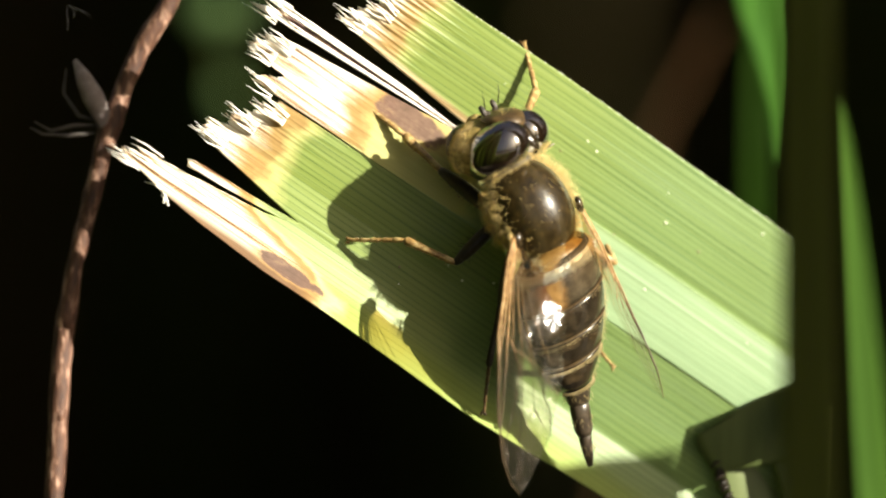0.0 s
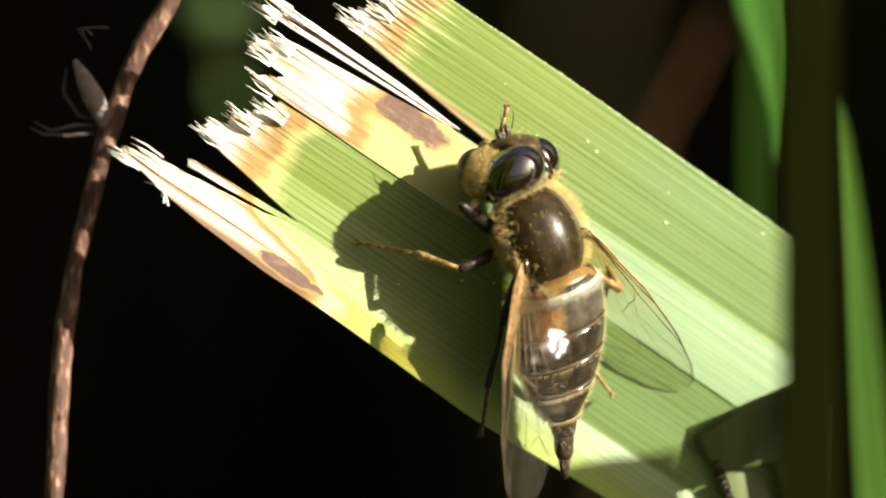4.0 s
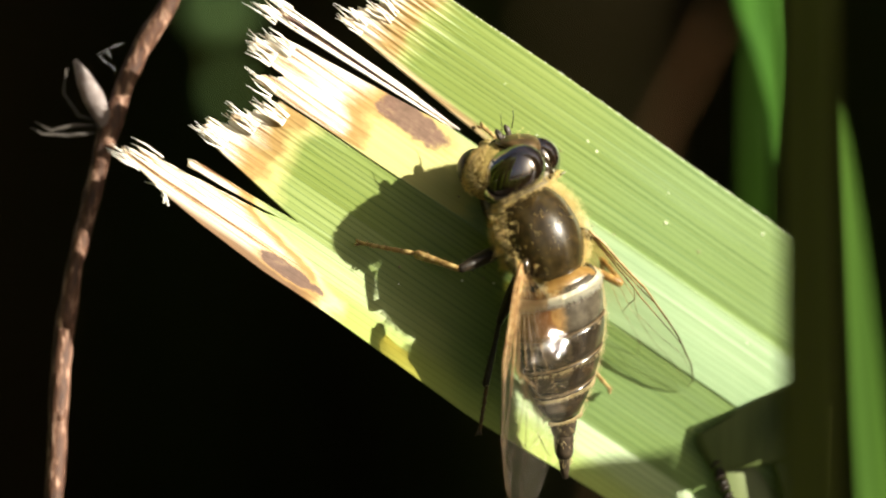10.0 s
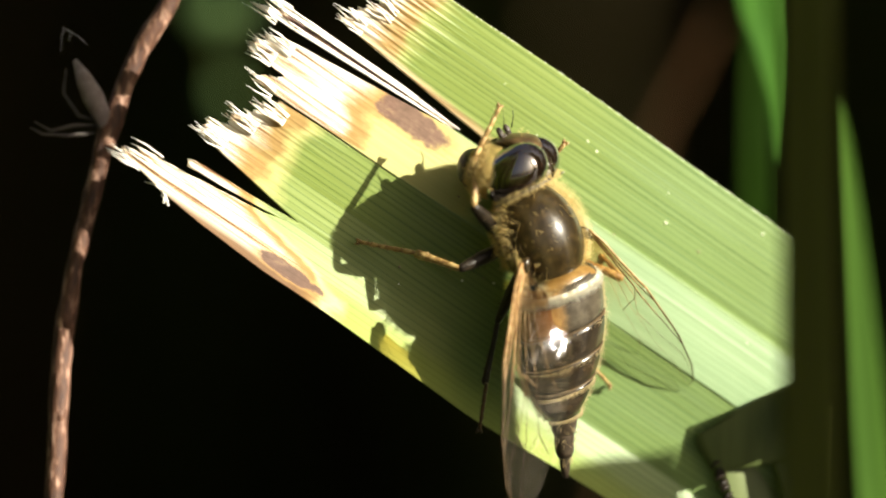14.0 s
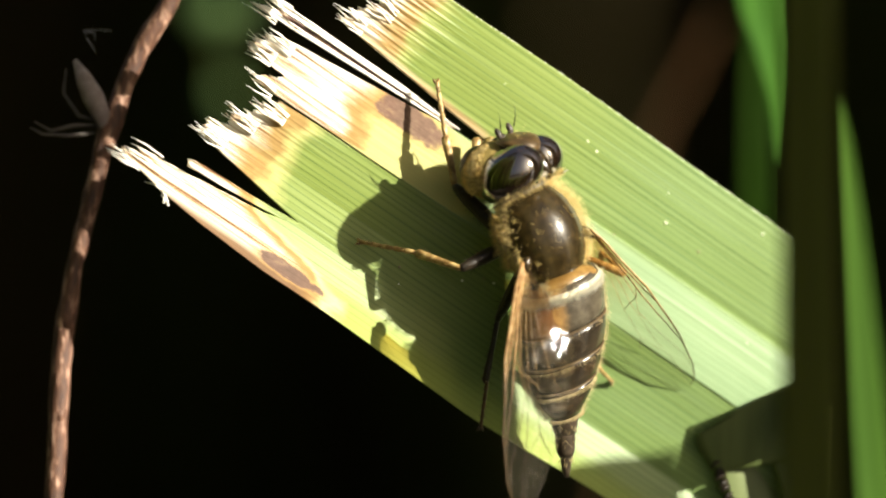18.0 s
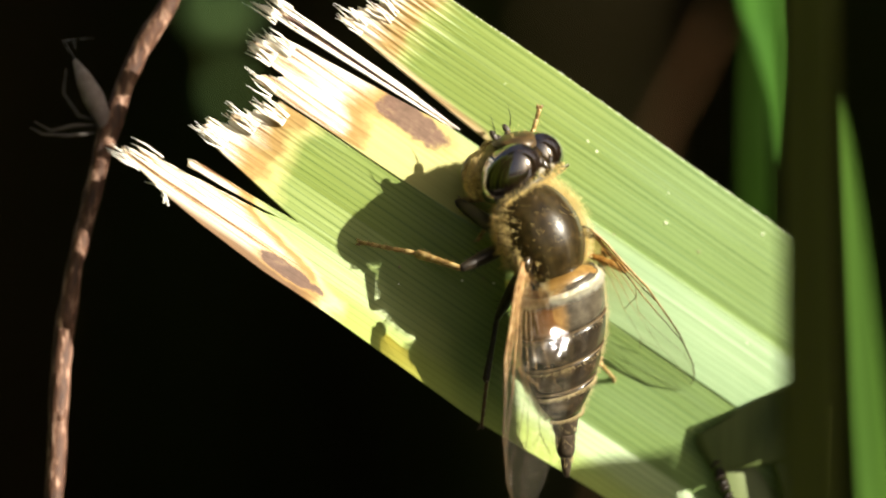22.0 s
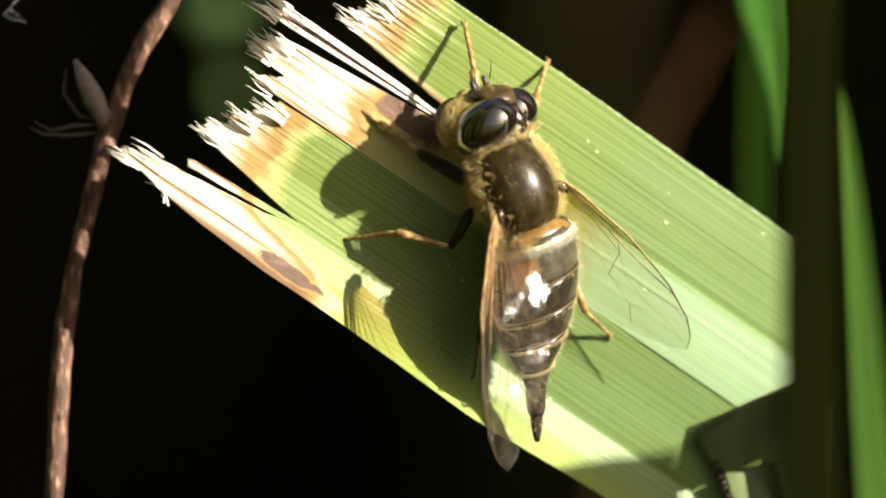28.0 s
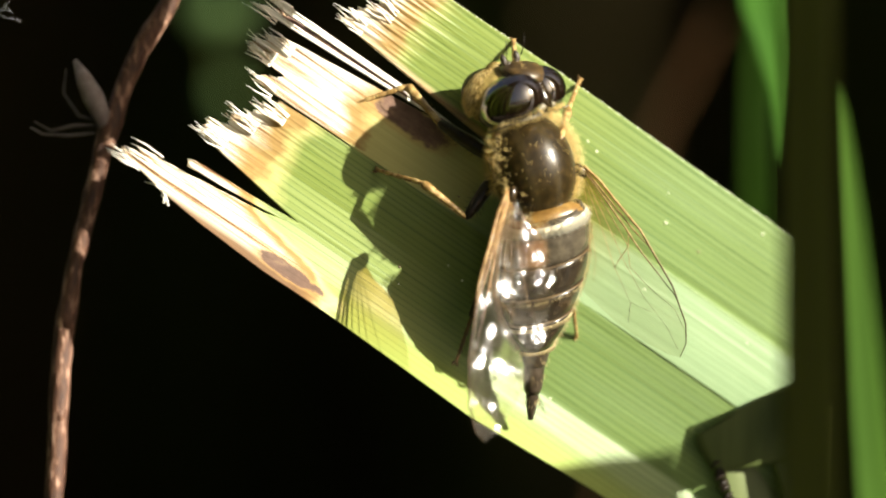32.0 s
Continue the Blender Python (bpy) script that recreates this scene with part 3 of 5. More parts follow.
def frayed_fibres():
    """Loose fibres at the torn ends."""
    rnd = random.Random(12)
    ends = [(-575, -175, 3), (-552, -155, 3), (-470, -60, 5), (-440, -10, 5), (-405, 30, 5), (-450, 62, 3),
            (-482, 108, 6), (-462, 140, 5), (-515, 172, 2), (-505, 196, 2), (-378, 240, 5), (-345, 290, 4)]
    for s, t, n in ends:
        for k in range(2 * n):
            bm = bmesh.new()
            p = Vector((s + 45, t + rnd.uniform(-13, 13), 0))
            p.z = leaf_height(p.x, p.y) + 4
            q = p + Vector((-rnd.uniform(45, 78), rnd.uniform(-9, 9), rnd.uniform(2, 22)))
            mid = p.lerp(q, 0.55) + Vector((0, rnd.uniform(-5, 5), rnd.uniform(0, 8)))
            tube(bm, [p * UNIT, mid * UNIT, q * UNIT], [1.9 * UNIT, 1.3 * UNIT, 0.4 * UNIT], 5)
            part("fibre", bm, fibre_mat, torn_leaf)
    # one dangling shred under the lowest strip
    for a, b in (((256, 322), (285, 335)), ((283, 335), (298, 365)), ((285, 345), (290, 360)), ((203, 262), (232, 278))):
        bm = bmesh.new()
        inv = LEAF.inverted() @ VIEW
        pts = [inv @ spot(a[0], a[1], 118), inv @ spot((a[0] + b[0]) / 2 + 3, (a[1] + b[1]) / 2 - 2, 122), inv @ spot(b[0], b[1], 124)]
        tube(bm, pts, [1.2 * UNIT, 2.2 * UNIT, 2.6 * UNIT], 5)
        part("fibre", bm, fibre_mat, torn_leaf)


frayed_fibres()

# ---- stems and blades round the leaf ----


def plan_blade(name, rows, mat, label, side, category="grass blade", fold=0.25, smooth_steps=6, thick=0.00025, n=6, rib=0.03):
    """A blade through (x, y, h, width) rows of the plan, rooted in the ground where it leaves the plan."""
    ob = thing(name, VIEW @ pose(*spot(*rows[0][:3])), label, category)
    o = spot(*rows[0][:3])
    pts, wid = [], []
    ctrl = [(spot(*r[:3]) - o, r[3] * UNIT * (1 - r[2] * UNIT / REACH)) for r in rows]
    for i in range(len(ctrl) - 1):
        p0, p1, p2, p3 = (ctrl[max(0, min(len(ctrl) - 1, i + k))][0] for k in (-1, 0, 1, 2))
        if i == 1:
            p0 = 2 * p1 - p2
        for k in range(smooth_steps):
            f = k / smooth_steps
            pts.append(0.5 * ((2 * p1) + (p2 - p0) * f + (2 * p0 - 5 * p1 + 4 * p2 - p3) * f * f + (3 * p1 - p0 - 3 * p2 + p3) * f ** 3))
            wid.append(lerp(ctrl[i][1], ctrl[i + 1][1], f))
    pts.append(ctrl[-1][0])
    wid.append(ctrl[-1][1])
    bm = bmesh.new()
    ribbon(bm, pts, wid, Vector(side), fold, thick, n=n)
    part("blade", bm, mat, ob)
    bm = bmesh.new()
    up = Vector(side).cross(pts[2] - pts[1]).normalized()
    tube(bm, [p - up * 0.00014 for p in pts[:-1]], [max(w * rib, 0.00002) for w in wid[:-1]], 6)
    part("midrib", bm, mat, ob)
    return ob


def to_ground(x, h):
    """Plan row of the ground point straight below (world) a plan place, as x, y, h."""
    base = VIEW @ spot(x, 1000, h)
    p = VIEW.inverted() @ Vector((base.x, base.y, -0.005))
    hh = p.z / UNIT
    s = UNIT * (1 - p.z / REACH)
    return (p.x / s + 784, 441 - p.y / s, hh)


# dark blade close to the camera, seen on its shaded side
plan_blade("reed_blade", [(*to_ground(1446, 1150), 166), (1440, 1100, 1150, 160), (1437, 700, 1150, 152), (1434, 300, 1150, 144), (1432, -120, 1150, 138), (1432, -900, 1100, 90), (1420, -1900, 1000, 4)],
                         blade_olive, "tall dark olive reed blade seen on its shaded side", (0.60, 0, 0.80), "reed blade", fold=0.05, rib=0.01, thick=0.00006)
# sunlit blade at the side, behind
side_blade = plan_blade("grass_blade", [(*to_ground(1610, -900), 100), (1576, 1100, -900, 104), (1540, 820, -900, 76), (1522, 600, -900, 62), (1505, 400, -900, 46), (1491, 260, -900, 28), (1484, 200, -900, 14), (1480, 172, -900, 2)],
                        blade_green, "slender bright green grass blade", (0.92, 0, -0.4))
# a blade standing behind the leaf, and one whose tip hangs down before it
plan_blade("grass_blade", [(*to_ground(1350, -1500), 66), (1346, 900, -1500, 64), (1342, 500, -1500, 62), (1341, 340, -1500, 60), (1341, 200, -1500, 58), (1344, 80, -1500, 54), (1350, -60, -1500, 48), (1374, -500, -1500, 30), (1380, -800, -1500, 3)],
                        blade_shade_tint, "upright grass blade behind the leaf, coloured dark for half shade", (0.95, 0, 0.3), fold=0.2)
tip_blade = plan_blade("grass_blade", [(*to_ground(1850, -1300), 60), (1850, 500, -1300, 60), (1780, -250, -1200, 80), (1560, -520, -1050, 100), (1390, -400, -900, 112), (1332, -150, -850, 114), (1338, 0, -800, 106), (1356, 80, -780, 84), (1368, 150, -770, 56), (1374, 220, -770, 30), (1378, 290, -770, 3)],
                       blade_tip, "bent grass blade with a hanging pointed tip", (0.95, 0, -0.3), fold=-0.5)
# a dead blade leaning far behind
dead = plan_blade("dead_grass_blade", [(*to_ground(1040, -3600), 8), (1080, 500, -3600, 7), (1165, 240, -3500, 10), (1205, 160, -3450, 16), (1240, 90, -3400, 11), (1270, 30, -3400, 2)],
                  red_blade, "withered brown grass blade leaning in the dark", (0.9, 0, -0.3))


def make_small_leaves():
    """Small rounded leaves of a herb deep behind, catching some sun."""
    herb = thing("herb", VIEW @ pose(*spot(395, 60, -4600)), "small green herb with rounded leaves behind the reeds", "herb")
    o = spot(395, 60, -4600)
    bm = bmesh.new()
    g = to_ground(1150, -4700)
    tube(bm, [spot(*g) - o, spot(1130, 860, -4700) - o, spot(760, 520, -4680) - o, spot(520, 320, -4650) - o, spot(402, 170, -4620) - o, spot(386, 14, -4620) - o],
         [0.0005, 0.0005, 0.0004, 0.0004, 0.0003, 0.0002], 6)
    part("stalk", bm, thicket_mat, herb)
    for x, y, rx, ry in ((382, 14, 46, 36), (404, 166, 23, 21)):
        bm = bmesh.new()
        s = UNIT * 1.5
        rings = []
        for f in (0.05, 0.4, 0.75, 1.0, 1.02):
            rings.append([spot(x, y, -4600) - o + Vector((math.cos(a) * rx * s * f * (1 + 0.08 * math.sin(5 * a)), math.sin(a) * ry * s * f, (0.25 * rx * s) * (1 - f * f) - (0.0003 if f > 1 else 0)))
                          for a in (2 * math.pi * k / 24 for k in range(24))])
        loft(bm, rings)
        part("leaf", bm, herb_mat, herb)


make_small_leaves()


def make_bent_tip():
    """A blade tip bent over in front of the leaf: a shaded flat top and a sunlit hanging end."""
    ob = thing("bent_reed_tip", VIEW @ pose(*spot(1390, 720, 60)), "bent-over dull green reed tip with a sunlit hanging end", "reed blade")
    o = spot(1390, 720, 60)

    def sheet(name, a, b, label, bow, crown=0.0, back=(0, 0, -9)):
        bm = bmesh.new()
        n = 12
        rows = []
        for i in range(n + 1):
            f = i / n
            p, q = a(f), b(f)
            rows.append([p.lerp(q, k / 12) + Vector((0, crown * (1 - f) * UNIT * math.sin(math.pi * k / 12), bow * UNIT * math.sin(math.pi * k / 12))) - o for k in range(13)])
        up = [r + [v + Vector(back) * UNIT for v in r[::-1]] for r in rows]
        loft(bm, up)
        part(name, bm, blade_bent, ob, label)

    sheet("folded_top", lambda f: spot(piece(f, [(0, 1252), (0.06, 1238), (0.16, 1232), (0.4, 1234), (1, 1262)]), lerp(762, 836, f), lerp(-98, -116, f)),
          lambda f: spot(lerp(1446, 1442, f), lerp(668, 812, f), lerp(-96, -118, f)), "shaded folded top", 6, 14)
    # added flap, hidden behind the near blade, that casts shade on the folded top
    sheet("upright_flap", lambda f: spot(lerp(1408, 1432, f), lerp(678, 775, f), -122), lambda f: spot(lerp(1408, 1432, f), lerp(678, 775, f), lerp(-4, 6, f)), "upright flap added to cast shade on the tip", 0, 0, (9, 0, 0))
    sheet("hanging_end", lambda f: spot(lerp(1276, 1322, f), lerp(818, 1010, f), lerp(-118, -122, f)),
          lambda f: spot(lerp(1350, 1428, f), lerp(806, 1010, f), lerp(-146, -150, f)), "sunlit hanging end", 4)
    sheet("shaded_flap", lambda f: spot(lerp(1366, 1420, f), lerp(812, 960, f), -113), lambda f: spot(1460, lerp(800, 960, f), -113), "shaded inner flap", 0)
    # second added flap, casting shade lower down on the tip
    sheet("upright_flap", lambda f: spot(lerp(1436, 1456, f), lerp(776, 930, f), -124), lambda f: spot(lerp(1436, 1456, f), lerp(776, 930, f), -60), "upright flap added to cast shade on the tip", 0, 0, (9, 0, 0))
    sheet("curled_edge", lambda f: spot(lerp(1242, 1294, f), lerp(806, 960, f), lerp(-148, -156, f)),
          lambda f: spot(lerp(1278, 1318, f), lerp(822, 960, f), lerp(-112, -116, f)), "dark curled edge", -8)
    rnd = random.Random(31)
    for k in range(8):
        bm = bmesh.new()
        f = (k + rnd.uniform(-0.3, 0.3)) / 8
        p = spot(lerp(1266, 1298, f), lerp(824, 905, f), -108) - o
        r = rnd.uniform(4, 7) * UNIT
        tube(bm, [p + Vector((8, 4, -6)) * UNIT, p, p + Vector((-9, rnd.uniform(-12, -3), 0)) * UNIT], [r, r * 0.9, r * 0.2], 6)
        part("edge_tooth", bm, black_mat, ob, "black tooth on the edge")
    # the stalk that carries it, down to the ground
    bm = bmesh.new()
    g = to_ground(1450, 100)
    pts = [spot(*g) - o, spot(1450, 1500, 100) - o, spot(1452, 900, 60) - o, spot(1460, 720, 30) - o]
    ribbon(bm, pts, [0.003, 0.0025, 0.0016, 0.0012], Vector((0.4, 0, 0.9)), 0.2, n=4)
    part("stalk", bm, blade_olive, ob)


make_bent_tip()


def make_stem():
    ob = thing("dry_stem", VIEW @ pose(*spot(95, 900, -100)), "thin reddish-brown dry plant stem with knots", "stem")
    o = spot(95, 900, -100)
    g = to_ground(90, -100)
    rows = [(*g, 22), (88, 1300, -100, 19), (95, 880, -100, 17), (103, 720, -100, 17), (112, 600, -100, 18), (118, 560, -100, 20), (130, 480, -100, 15), (150, 400, -100, 16),
            (175, 300, -100, 17), (192, 235, -100, 20), (210, 180, -100, 17), (245, 95, -100, 18), (272, 50, -100, 19), (305, -5, -100, 16), (340, -80, -100, 15), (420, -500, -80, 12), (450, -1100, -120, 3)]
    bm = bmesh.new()
    pts, rad = [], []
    for a, b in zip(rows, rows[1:]):
        for k in range(5):
            f = k / 5
            p = spot(*(lerp(a[i], b[i], f) for i in range(3))) - o
            pts.append(p + Vector((noise.noise((f + a[1], 1, 2)), noise.noise((f + a[1], 5, 2)), 0)) * 2.5 * UNIT)
            rad.append(lerp(a[3], b[3], f) * UNIT * (1 + 0.14 * noise.noise((a[1] + f * 3, 0.5, 0))))
    tube(bm, pts, rad, 12)
    part("stalk", bm, stem_mat, ob)
    for x, y, r in ((114, 570, 10), (100, 735, 8)):
        bm = bmesh.new()
        blob(bm, spot(x + 6, y, -88) - o, [r * UNIT, r * 1.6 * UNIT, r * UNIT], 10, 8)
        part("knot", bm, stem_mat, ob)
    # a withered husk with wisps at the node
    bm = bmesh.new()
    tube(bm, [spot(188, 235, -95) - o, spot(180, 205, -85) - o, spot(165, 172, -77) - o, spot(148, 138, -75) - o, spot(132, 106, -75) - o],
         [8 * UNIT, 16 * UNIT, 20 * UNIT, 15 * UNIT, 4 * UNIT], 14, flat=0.7)
    part("husk", bm, husk_mat, ob, "pale pinkish withered husk")
    for pts in (((178, 222), (130, 222), (90, 232), (60, 215)), ((176, 215), (140, 205), (112, 165), (118, 120)), ((175, 235), (120, 240), (75, 238), (52, 225))):
        bm = bmesh.new()
        tube(bm, [spot(x, y, -100) - o for x, y in pts], [2 * UNIT, 3.4 * UNIT, 2.6 * UNIT, 1 * UNIT], 6, flat=0.35)
        part("wisp", bm, wisp_mat, ob, "pale dry wisp")
    return ob


dry_stem = make_stem()

# an unseen reed blade added above the view; its drooping tip sways and shades the husk at times
arch_shade_blade = plan_blade("reed_blade", [(*to_ground(2700, 320), 200), (2700, 600, 320, 200), (2600, -400, 320, 210), (2100, -1000, 320, 220), (1300, -1050, 320, 220), (880, -700, 320, 220), (770, -300, 320, 215), (752, -150, 320, 190), (750, -80, 320, 120), (750, -60, 320, 20)],
                        blade_green, "unseen arching green reed blade added to shade the husk with its drooping tip", (1, 0, 0), "reed blade")


# an unseen reed added further off towards the sun; its blunt top shades the leaf's lower edge
broken_reed = plan_blade("broken_reed", [(*to_ground(4118, 1360), 280), (4116, 1200, 1360, 280), (4115, 200, 1360, 270), (4115, -300, 1360, 266), (4115, -445, 1360, 264)],
                         dead_blade, "unseen brown reed with a blunt top, added to shade the leaf's lower edge", (0.8, 0, -0.6), "reed blade", fold=0.15)


def make_silk():
    """A loose end of spider silk, drifting."""
    ob = thing("silk_thread", VIEW @ pose(*spot(140, 28, -100)), "fine loose white spider silk strand", "silk")
    for pts in (((-24, -18), (-14, -16), (4, -8), (26, 4)), ((-20, -16), (-22, 0), (-18, 16), (-20, 26)), ((-14, -16), (-6, -4), (-10, 6))):
        bm = bmesh.new()
        tube(bm, [Vector((x * UNIT, -y * UNIT, 4 * UNIT * i)) for i, (x, y) in enumerate(pts)], 0.25 * UNIT, 4)
        part("strand", bm, silk_mat, ob)
    return ob


silk = make_silk()

# ---- the fly: local x to its right side, y forward, z up from its back, in plan units ----
fly = thing("drone_fly", VIEW @ pose(*spot(945, 410, 80), 0, 18, 25), "brown drone fly with glossy dark eyes and clear wings", "fly")


def fpart(name, bm, material, parent, label="", at=None):
    bm.transform(Matrix.Scale(UNIT, 4))
    ob = part(name, bm, material, parent, label)
    if at is not None:
        ob.matrix_basis = at
    return ob


def local(x, y, z, rx=0, ry=0, rz=0):
    return pose(x * UNIT, y * UNIT, z * UNIT, rx, ry, rz)


def egg(bm, rows, n=28, dome=1.0, slant=0.0, sag=0.0):
    """Rings along y: (y, centre x, centre z, half width, half height)."""
    rings = []
    for y, cx, cz, rx, rz in rows:
        ring = []
        for k in range(n):
            a = -2 * math.pi * k / n
            ring.append(Vector((cx + rx * math.cos(a), y + slant * rx * math.cos(a) - sag * max(0.0, math.sin(a)), cz + rz * math.sin(a) * (dome if math.sin(a) > 0 else 1.0))))
        rings.append(ring)
    return loft(bm, rings)


def arc_rows(y0, y1, rx, rz, n=14, cz=0.0, power=0.5):
    out = []
    for k in range(n + 1):
        f = math.cos(math.pi * (1 - k / n))
        r = max(0.03, (1 - f * f)) ** power
        out.append((lerp(y0, y1, (f + 1) / 2), 0, cz, rx * r, rz * r))
    return out


def capped(bm, centre, radii, rear, n, m, turn=None, power=1.0):
    """An ellipsoid whose hind side is pressed flat at y = rear."""
    made = blob(bm, centre, radii, n, m, power, turn)
    for ring in made:
        for v in ring:
            if v.co.y < rear:
                v.co.y = rear + (v.co.y - rear) * 0.12


def scatter(rnd, count, centre, radii, keep):
    """Random (root, outward) pairs on an ellipsoid where keep(unit vector) holds."""
    out = []
    while len(out) < count:
        v = Vector((rnd.gauss(0, 1), rnd.gauss(0, 1), rnd.gauss(0, 1))).normalized()
        if keep(v):
            p = Vector(centre) + Vector((v.x * radii[0], v.y * radii[1], v.z * radii[2]))
            out.append((p, Vector((v.x / radii[0], v.y / radii[1], v.z / radii[2])).normalized()))
    return out


def build_fly():
    rnd = random.Random(21)
    # thorax
    bm = bmesh.new()
    egg(bm, arc_rows(-104, 86, 76, 70, 18, -4, 0.42))
    thorax = fpart("thorax", bm, thorax_mat, fly, "domed glossy dark brown thorax")
    bm = bmesh.new()
    hairs(bm, scatter(rnd, 1500, (0, -4, -4), (75, 88, 68), lambda v: v.x < 0 and ((v.z < 0.45 and v.x < -0.45) or (v.z < 0.6 and rnd.random() < 0.2 and v.x < -0.4) or (v.y > 0.8 and rnd.random() < 0.5))), rnd, 14, 0.27)
    hairs(bm, scatter(rnd, 3600, (0, -4, -4), (75, 88, 68), lambda v: v.x > 0 and ((v.z < 0.5 and v.x > 0.4) or (v.y > 0.8 and rnd.random() < 0.5))), rnd, 23, 0.2)
    hairs(bm, [(p, d + Vector((0, -1.1, 0))) for p, d in scatter(rnd, 90, (0, -2, -4), (76, 85, 69), lambda v: v.z > 0.25)], rnd, 12, 0.26)
    for p, d in scatter(rnd, 40, (0, -4, -4), (75, 90, 68), lambda v: -0.35 < v.z < 0.58 and v.x < -0.5):
        tilt = (d + Vector((rnd.uniform(-0.6, 0.6), rnd.uniform(-0.9, 0.3), rnd.uniform(0.0, 0.7)))).normalized()
        reach = rnd.uniform(13, 25)
        for _ in range(10):
            q = p + Vector((rnd.gauss(0, 3), rnd.gauss(0, 3), rnd.gauss(0, 2)))
            tip = p + tilt * reach + (q - p) * 0.6
            hairs(bm, [(q, (tip - q).normalized() * 4)], rnd, reach, 0.3)
    fpart("hair", bm, hair_mat, thorax, "golden side hair")
    # scutellum
    bm = bmesh.new()
    blob(bm, (0, -108, 18), (60, 27, 25), 32, 18)
    scut = fpart("scutellum", bm, amber_mat, fly, "translucent amber scutellum")
    bm = bmesh.new()
    hairs(bm, scatter(rnd, 500, (0, -108, 18), (60, 27, 25), lambda v: v.y < 0.1 and v.z > -0.5 and (v.x < -0.1 or v.z < 0.2)), rnd, 18, 0.28)
    for k in range(15):
        p = Vector((rnd.uniform(-64, -16), rnd.uniform(-106, -88), rnd.uniform(18, 38)))
        tilt = Vector((rnd.uniform(-0.7, 0.3), rnd.uniform(-1.0, -0.3), rnd.uniform(0.3, 0.9))).normalized()
        for j in range(10):
            q = p + Vector((rnd.gauss(0, 3), rnd.gauss(0, 3), 0))
            hairs(bm, [(q, (p + tilt * 22 + (q - p) * 0.7 - q).normalized() * 4)], rnd, 21, 0.32)
    fpart("hair", bm, pale_hair, scut)

    # head: pivot at the neck
    bm = bmesh.new()
    capped(bm, (0, 8, -29), (88, 51, 58), -36, 40, 28)
    blob(bm, (0, 60, -30), (13, 8, 14), 14, 10)
    head = fpart("head", bm, face_mat, fly, "dark head with a yellow-dusted face", local(0, 118, 18))
    bm = bmesh.new()
    capped(bm, (0, -34, 2), (76, 16, 58), -47, 34, 14)
    fpart("occiput", bm, occiput_mat, head, "grey dusted back of the head")
    for sx in (-1, 1):
        bm = bmesh.new()
        capped(bm, (sx * 34, -8, 6), (55, 46, 65), -46, 60, 48, Euler((radians(-6), radians(sx * -8), radians(sx * -4))).to_matrix(), 0.8)
        eye = fpart("eye", bm, eye_mat, head, "large glossy dark brown eye")
        bm = bmesh.new()
        roots = []
        for k in range(56):
            v = Vector((sx * rnd.uniform(0.7, 1.0), rnd.uniform(-0.2, 0.75), rnd.uniform(-0.36, 0.0))).normalized()
            roots.append((Vector((sx * 34 + 54 * v.x, -8 + 45 * v.y, 6 + 64 * v.z)), v))
        hairs(bm, roots, rnd, 2.6, 0.34)
        fpart("eye_hair", bm, white_hair, eye, "short pale hair on the eye")
        bm = bmesh.new()
        ring = [Vector((sx * (38 + 40 * math.cos(a)), -47, 6 + 56 * math.sin(a))) for a in (radians(d) for d in range(-100, 101, 10))]
        tube(bm, ring, [1.3] * len(ring), 8)
        fpart("eye_rim", bm, occiput_mat, head, "pale rim behind the eye")
    bm = bmesh.new()
    egg(bm, [(-47, 0, 48, 4, 7), (-40, 0, 54, 8, 9), (-24, 0, 56, 14, 9), (-4, 0, 54, 15, 9), (8, 0, 50, 15, 10), (12, 0, 47, 7, 6)])
    for x, y in ((0, -16), (-5, -25), (5, -25)):
        blob(bm, (x, y, 65), (2.6, 2.6, 2.4), 10, 8)
    fpart("vertex", bm, cuticle, head, "dark ridge between the eyes")
    bm = bmesh.new()
    egg(bm, [(6, 0, 47, 6, 6), (10, 0, 48, 20, 13), (20, 0, 46, 30, 15), (32, 0, 38, 38, 19), (43, 0, 24, 40, 20), (52, 0, 10, 31, 17), (58, 0, 2, 12, 8)])
    fpart("brow", bm, brow_mat, head, "brown dusted brow between the eyes")
    for sx in (-1, 1):
        bm = bmesh.new()
        tube(bm, [(sx * 8, 46, 8), (sx * 11, 54, 12), (sx * 15, 59, 13)], [5.5, 5.5, 5], 10)
        blob(bm, (sx * 19, 64, 11), (6.0, 11, 5.5), 16, 12)
        antenna = fpart("antenna", bm, antenna_mat, head, "short black antenna")
        bm = bmesh.new()
        tube(bm, [(sx * 22, 64, 19), (sx * 26, 80, 30), (sx * 26, 98, 38)], [1.1, 0.8, 0.3], 5)
        fpart("bristle", bm, black_mat, antenna)
    bm = bmesh.new()
    hairs(bm, scatter(rnd, 2000, (0, 8, -29), (88, 51, 58), lambda v: v.y > -0.35 and v.z < 0.35 and (abs(v.x) > 0.25 or rnd.random() < 0.35)), rnd, 6.5, 0.42)
    hairs(bm, scatter(rnd, 500, (0, -36, 2), (78, 12, 60), lambda v: v.y < -0.1), rnd, 13, 0.5)
    hairs(bm, [(Vector((rnd.uniform(-20, 20), rnd.uniform(20, 56), 0)) + Vector((0, 0, 42)), Vector((0, 0.5, 1))) for _ in range(24)], rnd, 9, 0.35)
    fpart("hair", bm, hair_mat, head)
    bm = bmesh.new()
    tube(bm, [(0, 30, -58), (0, 40, -78), (0, 34, -92)], [14, 11, 12], 12)
    fpart("mouthpart", bm, black_mat, head, "short black proboscis")
    bm = bmesh.new()
